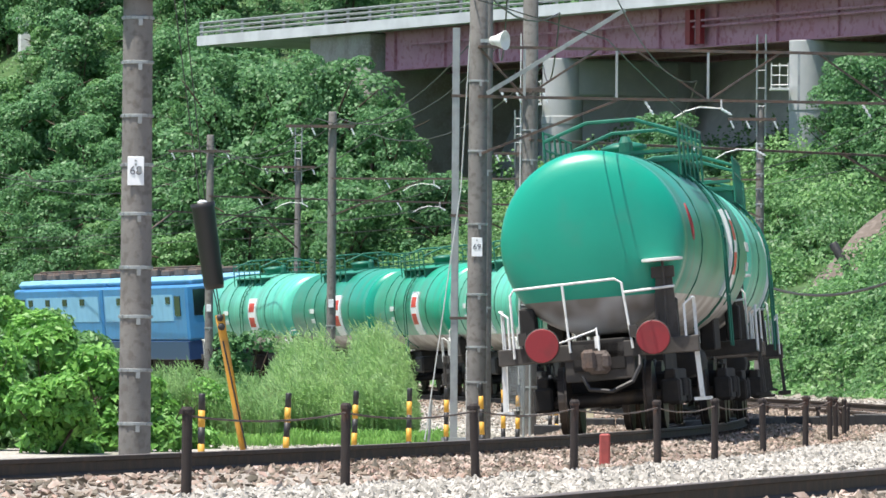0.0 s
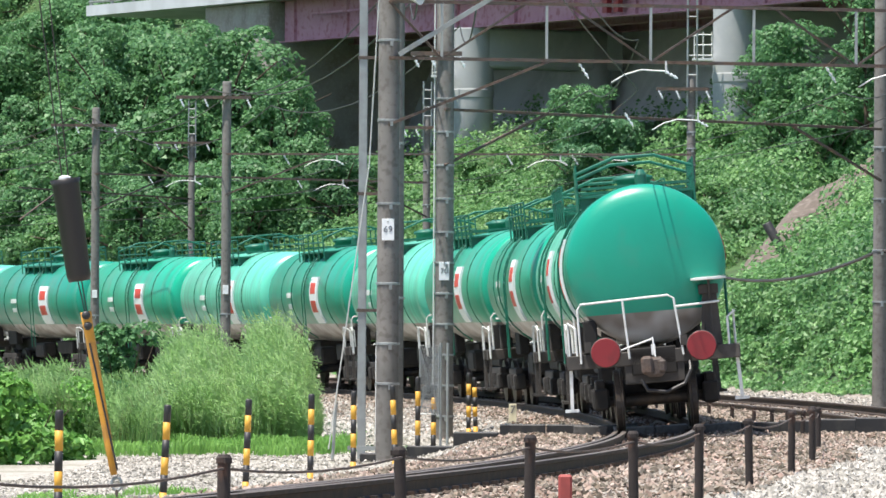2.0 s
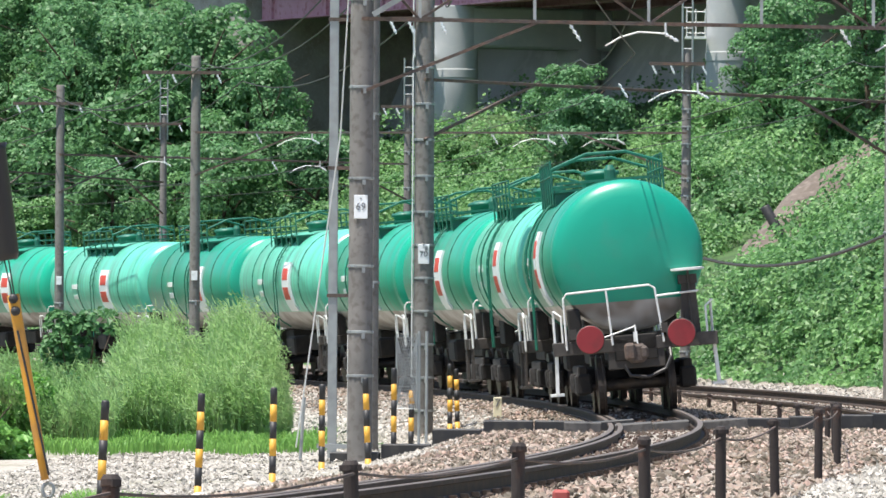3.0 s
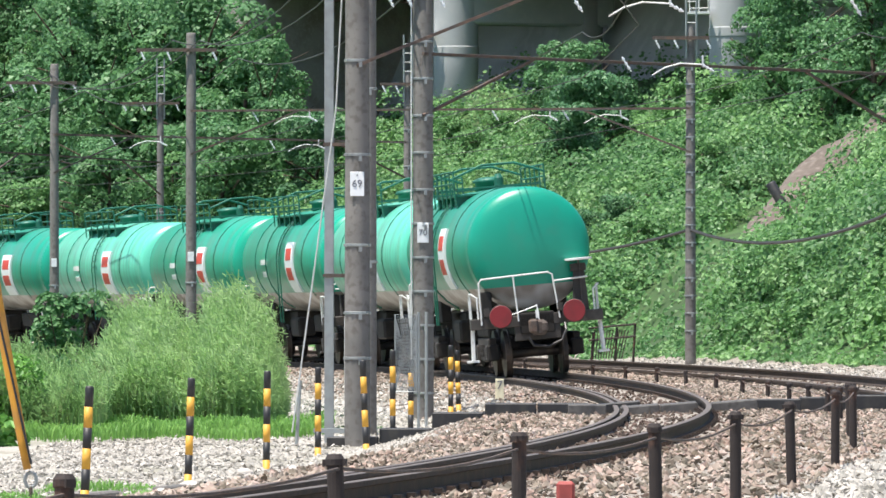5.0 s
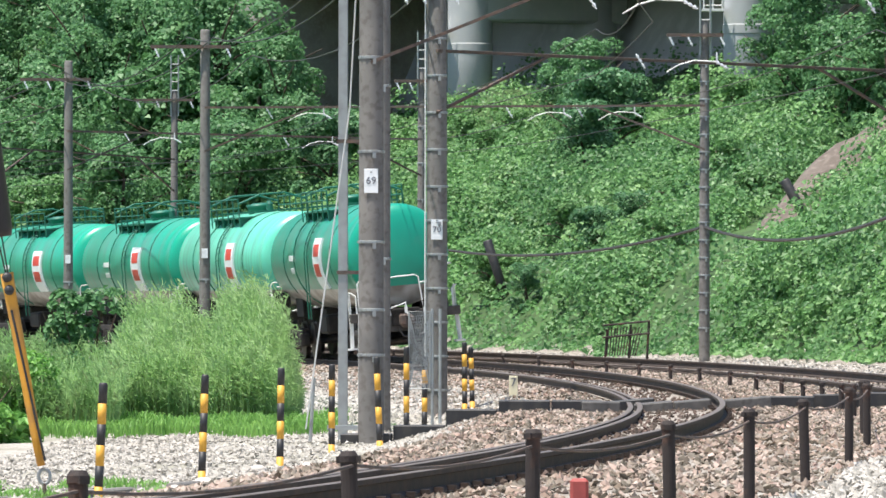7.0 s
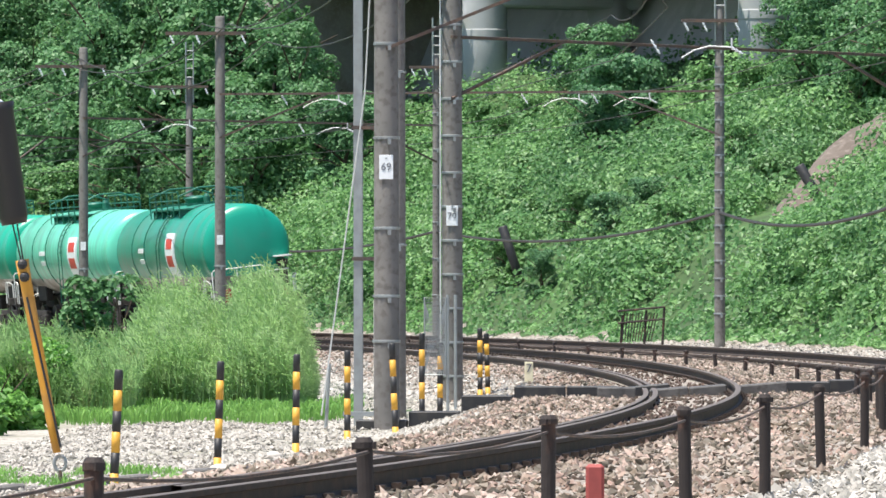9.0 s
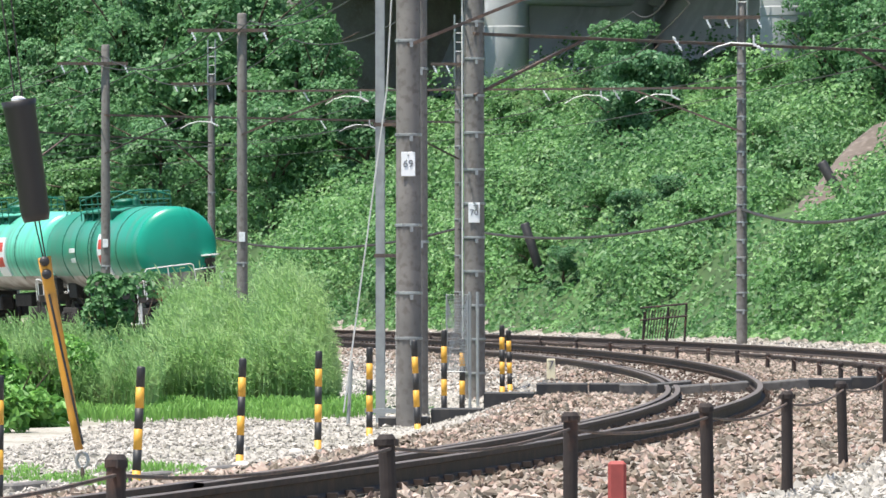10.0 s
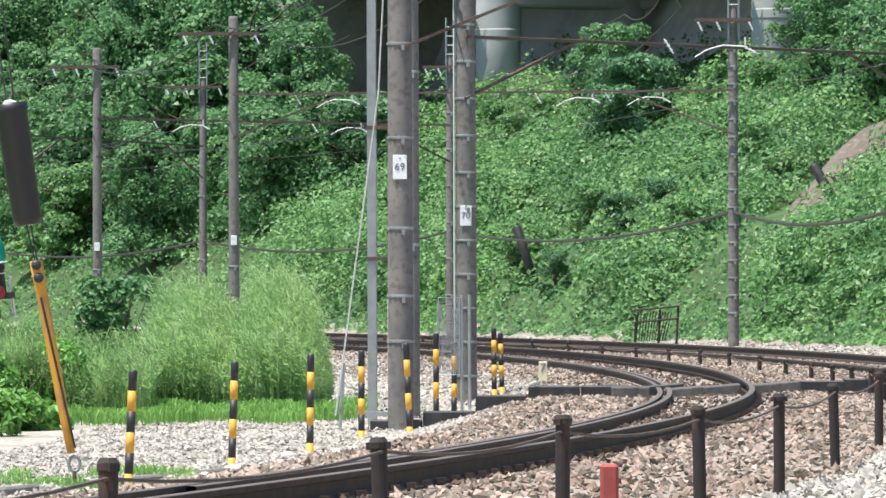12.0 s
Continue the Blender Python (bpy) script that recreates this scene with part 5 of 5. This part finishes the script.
# ---------------------------------------------------------------- striped posts
def striped_post():
    p = thing("striped_post", "yellow and black striped warning post in the gravel", "warning post", "striped posts")
    edges = (0.0, 0.1, 0.3, 0.5, 0.7, 0.9, 1.1)
    for i, (z0, z1) in enumerate(zip(edges, edges[1:])):
        bm = bmesh.new()
        top = [(0.041, z1)] if z1 < 1.05 else [(0.041, z1 - 0.02), (0.032, z1)]
        lathe(bm, [(0.041, z0 if i else -0.3)] + top, 14)
        part("stripe", bm, M["yellow" if i % 2 == 0 else "black_paint"], p, "", True)
    return p


def build_striped():
    first = striped_post()
    spots = [(-3.35, 63.2, -0.55, 2.6, 0.97), (-2.68, 71, -0.6, 2.4, 1.01), (-2.03, 77.5, -0.6, 3.4, 1.02), (-1.57, 84.5, -0.6, -0.4, 1.0), (-1.0, 87.4, -0.62, 2.4, 1.08), (-0.71, 94, -0.6, 0, 1.14), (-0.48, 97.5, -0.6, -1, 1.0), (0.11, 107, -0.42, -1.4, 0.97), (0.24, 110, -0.42, -2.2, 0.88), (-4.0, 54.5, -0.55, 0.5, 1.0)]
    for i, (x, y, z, lean, k) in enumerate(spots):
        m = pose(x, y, z, 0, lean, i * 40) @ Matrix.Diagonal((1, 1, k, 1))
        if i == 0:
            first.matrix_basis = m
        else:
            c = copy_thing(first, m)
            c.scale = (1, 1, k)


build_striped()


# ---------------------------------------------------------------- guy wire with guards by the first pole
def build_guy():
    g = thing("guy_wire", "stay wire with black cushion and yellow guard", "guy wire", "", None)
    y = 64.0
    def at(x, z, dy=0.0):
        return Vector((x, y + dy, z))
    low, ring = at(-3.93, -0.28), at(-3.9, -0.36)
    top_guard = at(-4.26, 1.54)
    cushion_low, cushion_top = at(-4.33, 1.88), at(-4.5, 3.02)
    sky_end = at(-5.0, 7.0)
    bm = bmesh.new()
    d = (top_guard - low).normalized()
    tube(bm, [low, low + d * 0.3, top_guard - d * 0.2, top_guard], 0.038, 10, 0.066)
    part("guard", bm, M["guard_yellow"], g, "weathered yellow plastic wire guard", True)
    bm = bmesh.new()
    tube(bm, [low + Vector((0.04, -0.06, 0.05)), top_guard + Vector((0.05, -0.06, -0.35))], 0.012, 6)
    part("seam", bm, M["black_paint"], g)
    bm = bmesh.new()
    tube(bm, [cushion_low, cushion_low.lerp(cushion_top, 0.06), cushion_low.lerp(cushion_top, 0.94), cushion_top], 0.12, 16, 0.17)
    part("cushion", bm, M["rubber"], g, "black rubber cushion round the wire", True)
    bm = bmesh.new()
    lathe(bm, [(0.07, 0.0), (0.07, 0.03), (0.03, 0.05)], 12, "z", tuple(cushion_top + Vector((0, 0, -0.01))))
    part("cap", bm, M["porcelain"], g)
    for off in (-0.03, 0.04):
        bm = bmesh.new()
        tube(bm, [cushion_top + Vector((off, 0, 0)), sky_end + Vector((off * 2.2, 0, 0))], 0.008, 5)
        part("strand", bm, M["wire"], g)
        bm = bmesh.new()
        tube(bm, [cushion_low + Vector((off * 0.6, 0, 0)), top_guard + Vector((off * 0.3, 0, 0))], 0.008, 5)
        part("strand", bm, M["wire"], g)
    for h in (1.38, 1.5):
        bm = bmesh.new()
        c = low.lerp(top_guard, (h + 0.28) / 1.82)
        bmesh.ops.create_uvsphere(bm, u_segments=10, v_segments=6, radius=0.05, matrix=Matrix.Translation(c + Vector((0, -0.05, 0))))
        part("clip", bm, M["black_paint"], g)
    bm = bmesh.new()
    tube(bm, [ring + Vector((0.055 * math.cos(a), 0, 0.07 * math.sin(a) - 0.02)) for a in [2 * math.pi * i / 14 for i in range(15)]], 0.018, 6, cap=False)
    part("shackle", bm, M["galvanised"], g, "steel shackle")
    bm = bmesh.new()
    tube(bm, [ring - Vector((0, 0, 0.08)), ring - Vector((-0.01, 0, 0.55))], 0.02, 6)
    part("anchor_rod", bm, M["rust"], g)


build_guy()


# ---------------------------------------------------------------- fittings round the number 69 pole
def build_fittings():
    # slim steel mast
    t = thing("steel_mast", "slim grey steel angle mast beside the pole", "mast", "", pose(-1.58, 93, -0.62))
    bm = bmesh.new()
    box(bm, -0.06, -0.01, 0, 0.06, 0.01, 7.4)
    box(bm, 0.05, 0.01, 0, 0.07, 0.1, 7.4)
    part("post", bm, M["galvanised"], t)
    for h in (2.3, 4.1, 6.2):
        bm = bmesh.new()
        box(bm, -0.08, -0.03, h - 0.025, 0.5, -0.01, h + 0.025)
        part("clamp", bm, M["rust"], t)
    # white stay
    s = thing("white_stay", "white-sleeved stay wire anchored in the gravel", "guy wire")
    bm = bmesh.new()
    tube(bm, [(-2.06, 92, -0.45), (-1.45, 91, 3.9)], 0.011, 6)
    tube(bm, [(-1.45, 91, 3.9), (-1.3, 90.5, 6.6)], 0.011, 6)
    part("strand", bm, M["white_wire"], s)
    bm = bmesh.new()
    tube(bm, [(-2.0, 92, -0.62), (-1.95, 92, 0.25)], 0.025, 8)
    part("sleeve", bm, M["galvanised"], s)
    # white conduit on the 70 pole
    c = thing("conduit", "thin white cable running down the concrete pole", "cable")
    bm = bmesh.new()
    tube(bm, [(-0.53, 109.9, 0.0), (-0.53, 109.9, 7.5)], 0.012, 6)
    part("cable", bm, M["white_wire"], c)
    # equipment case behind the pole
    b = thing("equipment_case", "narrow white trackside equipment case", "equipment case", "", pose(-1.32, 92, -0.62))
    bm = bmesh.new()
    box(bm, -0.03, -0.1, 0.25, 0.12, 0.2, 1.75, None, 0.01)
    part("body", bm, M["white_paint"], b)
    bm = bmesh.new()
    box(bm, -0.45, -0.12, 0.16, 0.3, 0.1, 0.22)
    box(bm, -0.03, -0.03, 0, 0.03, 0.03, 0.2)
    part("stand", bm, M["galvanised"], b)
    # wire mesh screen
    m = thing("mesh_screen", "grey expanded-metal screen on steel posts", "screen", "", pose(-0.52, 96, -0.6))
    bm = bmesh.new()
    for k in range(-9, 16):
        a = (-0.14 + 0.03 * k)
        for sgn in (1, -1):
            z0, z1 = 0.65, 1.72
            x0 = a if sgn > 0 else a + 0.15
            tube(bm, [(max(-0.17, min(0.13, x0)), 0, z0 + (0 if -0.17 <= x0 <= 0.13 else 0)), (max(-0.17, min(0.13, x0 + sgn * 0.36)), 0, z1)], 0.0035, 4)
    for k in range(26):
        z = 0.66 + k * 0.042
        tube(bm, [(-0.17, -0.004, z), (0.13, -0.004, z + 0.03)], 0.003, 4)
    part("mesh", bm, M["galvanised"], m)
    bm = bmesh.new()
    tube(bm, [(-0.17, 0, 0.65), (-0.17, 0, 1.74), (0.13, 0, 1.74), (0.13, 0, 0.65), (-0.17, 0, 0.65)], 0.012, 6)
    part("frame", bm, M["galvanised"], m)
    for x in (0.16, 0.27):
        bm = bmesh.new()
        tube(bm, [(x, 0.02, 0), (x, 0.02, 1.78)], 0.022, 8)
        part("post", bm, M["galvanised"], m)
    # horn loudspeaker near the pole top
    h = thing("horn_speaker", "white round horn speaker on the pole", "loudspeaker", "", pose(-0.84, 89.6, 6.4, 0, 0, 60))
    bm = bmesh.new()
    lathe(bm, [(0.05, 0.12), (0.07, 0.1), (0.09, 0.0), (0.15, -0.14), (0.17, -0.17), (0.16, -0.175), (0.05, -0.02)], 20, "y")
    part("horn", bm, M["white_paint"], h, "", True)
    bm = bmesh.new()
    box(bm, -0.03, 0.1, -0.03, 0.03, 0.3, 0.03)
    part("bracket", bm, M["galvanised"], h)
    # strut from the pole up to the gantry
    st = thing("strut", "long grey steel strut bracing the gantry", "strut")
    bm = bmesh.new()
    tube(bm, [(-1.0, 89.75, 5.5), (1.35, 89.75, 6.95)], 0.05, 4)
    part("bar", bm, M["galvanised"], st)
    # marker with a 7
    k = thing("marker_post", "small cream concrete marker with a black seven", "marker post", "", pose(0.92, 112, -0.36))
    bm = bmesh.new()
    box(bm, -0.07, -0.05, 0, 0.07, 0.05, 0.42, None, 0.008)
    part("block", bm, material("cream", (0.72, 0.66, 0.47), 0.7, var=[(8, (0.5, 0.44, 0.3), 0.6, 0.5, 0.65)]), k)
    part("numeral", text_bm("7", 0.2, pose(0, -0.056, 0.31)), M["ink"], k)
    # red stub in the foreground
    r = thing("marker_stub", "faded red square marker stub in the ballast", "marker post", "", pose(0.66, 36.8, -0.37))
    bm = bmesh.new()
    box(bm, -0.05, -0.05, 0, 0.05, 0.05, 0.68, None, 0.016)
    part("block", bm, material("faded_red", (0.36, 0.07, 0.06), 0.7, var=[(9, (0.25, 0.05, 0.045), 0.7, 0.45, 0.65)]), r)


build_fittings()


# ---------------------------------------------------------------- cable trough across the line
def build_trough():
    t = thing("cable_trough", "dark cable trough with grey lids crossing under the rails", "cable trough")
    s0 = -6.0
    def lid(o0, o1, z, mat, w=0.28, h=0.12, ds=0.0):
        bm = bmesh.new()
        x, y = spot(s0 + ds, (o0 + o1) / 2)
        box(bm, -(o1 - o0) / 2 + 0.01, -w, 0, (o1 - o0) / 2 - 0.01, w, h, pose(x, y, z, 0, -CANT * (abs(o0) < 1.2), heading(s0)), 0.012)
        part("lid", bm, M[mat], t)
    o = -4.4
    while o < -0.85:
        x, y = spot(s0 + 1.2, o + 0.35)
        lid(o, o + 0.7, ground_z(x, y) - 0.1, "black_paint", 0.3, 0.24, ds=1.2)
        o += 0.7
    lid(-1.2, -0.68, -0.2, "lid_stone", 0.5, 0.17)
    lid(-0.5, 0.02, -0.21, "lid_stone", 0.6, 0.17)
    lid(0.02, 0.52, -0.18, "lid_stone", 0.6, 0.17)
    lid(0.68, 1.3, -0.15, "lid_stone", 0.5, 0.17)
    o = 1.3
    while o < 3.3:
        lid(o, o + 0.6, -0.25 + 0.03 * (o - 1.3), "black_paint", 0.25, 0.28, ds=1.0 + (o - 1.3))
        o += 0.6


build_trough()


# ---------------------------------------------------------------- kerb and stones on the left
def build_edge():
    e = thing("concrete_edging", "low weathered concrete edging half buried in gravel", "edging")
    for i in range(16):
        x0 = -7.2 + i * 0.32
        y0 = 51.5 + (x0 + 7.2) * 3.7
        bm = bmesh.new()
        box(bm, -0.55, -0.07, -0.2, 0.52, 0.07, 0.05 + 0.02 * math.sin(i * 2.3), pose(x0, y0, -0.6, 0, 0, 75 + 3 * math.sin(i * 5)), 0.02)
        part("block", bm, M["pole_concrete"], e)
    rnd = random.Random(9)
    for x, y, r in ((-2.55, 68.5, 0.13), (-2.8, 67.2, 0.08), (-2.2, 75, 0.09), (-1.7, 76.5, 0.08), (-3.1, 66.5, 0.07)):
        bm = bmesh.new()
        bmesh.ops.create_icosphere(bm, subdivisions=2, radius=r)
        for v in bm.verts:
            v.co *= 1 + 0.25 * noise.noise(v.co * 6 + Vector((x, y, 0)))
            v.co.z *= 0.7
        b = part("boulder", bm, M["pale_stone"], None, "", True)
        b.location = (x, y, ground_z(x, y) + r * 0.3)
        tagged(b, "rounded tan boulder on the gravel", "boulder", "loose boulders")


build_edge()


# ---------------------------------------------------------------- overhead wires, insulators, crossarms
def sag(a, b, drop, n=10):
    a, b = Vector(a), Vector(b)
    return [a.lerp(b, k / n) - Vector((0, 0, drop * 4 * (k / n) * (1 - k / n))) for k in range(n + 1)]


def overhead():
    def wire(name, pts, r, label, mat="wire"):
        bm = bmesh.new()
        tube(bm, pts, r, 5)
        ob = part(name, bm, M[mat], None, label)
        tagged(ob, "", "wire", "overhead wires")

    stations = (-75, -36, -5, 16, 60, 84, 117, 150)
    for o, nm in ((-0.25, "contact_wire"), (4.35, "contact_wire")):
        for a, b in zip(stations, stations[1:]):
            for z, r, d in ((5.0, 0.008, 0.03), (5.75, 0.009, 0.4)):
                p, q = spot(a, o), spot(b, o)
                wire("contact_wire" if z < 5.3 else "catenary_wire", sag((*p, z), (*q, z), d), r, "thin dark overhead wire along the track")
    # feeders on the left poles' crossarms
    for o, z in ((-4.1, 7.3), (-3.5, 7.3), (-2.6, 6.9)):
        for a, b in zip(stations[1:], stations[2:]):
            p, q = spot(a, o), spot(b, o)
            wire("feeder_wire", sag((*p, z), (*q, z), 0.7), 0.014, "sagging dark feeder wire between poles")
    # bundled cable along the right-hand poles
    pts = [(16.5, 104, 3.1), (8.1, 120, 3.0), (5.6, 154, 3.0), (-1.0, 186, 2.85), (-8.87, 212, 2.8), (-18, 235, 2.8)]
    for a, b in zip(pts, pts[1:]):
        wire("cable", sag(a, b, 0.45), 0.036, "thick black bundled cable on the poles")
    # crossarms
    for x, y, z, l in ((-5.82, 156, 7.15, 1.0), (-10.2, 177.5, 7.1, 1.0), (-8.87, 212, 7.6, 1.0), (5.6, 154, 7.35, 0.7), (-1.0, 186, 7.35, 0.6), (-0.34, 110, 6.35, 0.5)):
        c = thing("crossarm", "rusty crossarm with white porcelain insulators", "crossarm", "crossarms")
        bm = bmesh.new()
        box(bm, x - l * 1.25, y - 0.2, z - 0.04, x + l * 0.6, y - 0.12, z + 0.04)
        part("arm", bm, M["rust"], c)
        for k in (-1.15, -0.55, 0.5):
            bm = bmesh.new()
            insulator(bm, (x + k * l, y - 0.18, z - 0.04), (x + k * l + 0.1, y - 0.25, z - 0.25), 0.033)
            part("insulator", bm, M["porcelain"], c, "white porcelain insulator")
    # brackets with insulators and pull-off arms under each beam
    for x, y, z in ((3.4, 110.8, 5.35), (-3.9, 155.8, 5.75), (1.6, 155, 5.75), (3.2, 154.6, 5.75), (-8.3, 179.2, 5.75), (-4.2, 183, 5.75), (2.2, 90.8, 5.45), (6.0, 92, 5.45)):
        c = thing("steady_arm", "curved pale steady arm with white insulators", "steady arm", "steady arms")
        bm = bmesh.new()
        tube(bm, [(x, y - 0.2, z - 0.32), (x + 0.2, y - 0.25, z - 0.2), (x + 0.45, y - 0.3, z - 0.13), (x + 0.8, y - 0.3, z - 0.15)], 0.012, 6)
        part("arm", bm, M["white_paint"], c)
        bm = bmesh.new()
        insulator(bm, (x + 0.8, y - 0.3, z - 0.15), (x + 1.0, y - 0.3, z - 0.26), 0.03)
        part("insulator", bm, M["porcelain"], c)
        bm = bmesh.new()
        insulator(bm, (x - 0.5, y - 0.2, z - 0.02), (x - 0.35, y - 0.25, z - 0.26), 0.03)
        part("insulator", bm, M["porcelain"], c)
        bm = bmesh.new()
        tube(bm, [(x + 0.82, y - 0.25, z), (x + 0.82, y - 0.3, z - 0.16)], 0.02, 5)
        part("hanger", bm, M["galvanised"], c)


overhead()


# ---------------------------------------------------------------- bare strip, stubs and box on the slope
def build_slope_things():
    t = thing("bare_strip", "bare brown earth strip running up the slope", "earth bank")
    bm = bmesh.new()
    n = 110
    rows = []
    for i in range(n + 1):
        k = i / n
        x, y = 7.8 + 7.4 * k, 179.5 + 19 * k
        w = 1.5 * min(1, 0.2 + 2 * k)
        row = []
        for q, lift in ((-1.0, -0.1), (-0.6, 0.8), (-0.2, 1.1), (0.2, 1.1), (0.6, 0.86), (0.85, 0.2), (1.1, -0.15)):
            j = 0.45 * noise.noise(Vector((k * 14, q * 2, 0))) + 0.5 * noise.noise(Vector((k * 40, q * 5, 3)))
            px, py = x + q * w + j * 0.4, y - q * w * 0.5
            row.append(bm.verts.new((px, py, ground_z(px, py) + (lift * min(1, 3 * k) - 0.3 * max(0, 1 - 8 * k)) + 0.4 * j * min(1, 5 * k))))
        rows.append(row)
    for a, b in zip(rows, rows[1:]):
        for i in range(6):
            bm.faces.new((a[i], a[i + 1], b[i + 1], b[i]))
    part("earth", bm, M["cut_soil"], t, "", True)
    for x, y, h, lean, up in ((9.0, 171.8, 1.45, -30, 0.0), (1.3, 192, 1.5, -18, 0.2)):
        p = thing("leaning_stub", "short dark leaning timber stub among the vines", "stub", "leaning stubs", pose(x, y, ground_z(x, y) + up, 0, lean, 0))
        bm = bmesh.new()
        lathe(bm, [(0.13, -1.1), (0.13, h), (0.1, h + 0.03)], 12)
        part("log", bm, M["black_paint"], p, "", True)
    b = thing("old_rack", "old dark iron rack half hidden by vines", "rack", "", pose(3.95, 157, 0.35))
    for x in (-0.55, 0.0, 0.42):
        bm = bmesh.new()
        tube(bm, [(x, 0, -0.6), (x + 0.06, 0, 0.42 + 0.2 * x)], 0.03, 5)
        part("upright", bm, M["post_iron"], b)
    for z in (0.12, 0.4):
        bm = bmesh.new()
        tube(bm, [(-0.6, -0.02, z), (0.5, -0.02, z + 0.1)], 0.025, 5)
        part("bar", bm, M["post_iron"], b)
    bm = bmesh.new()
    for k in range(12):
        tube(bm, [(-0.5 + k * 0.06, -0.01, -0.3), (-0.45 + k * 0.07, -0.01, 0.36)], 0.016, 4)
    part("mesh", bm, M["post_iron"], b)
    # white building far up the hill
    w = thing("far_building", "small white building high on the hillside", "building", "", pose(-24.6, 300, ground_z(-24.6, 300) + 1.2, 0, 0, 8))
    bm = bmesh.new()
    box(bm, -1.1, -1, -1.6, 1.1, 1, 0.45, None, 0.02)
    part("wall", bm, M["white_paint"], w)
    bm = bmesh.new()
    box(bm, -1.2, -1.1, 0.45, 1.2, 1.1, 0.55, None, 0.02)
    part("roof", bm, M["bridge_deck"], w)


build_slope_things()
build_sleepers()
motions()
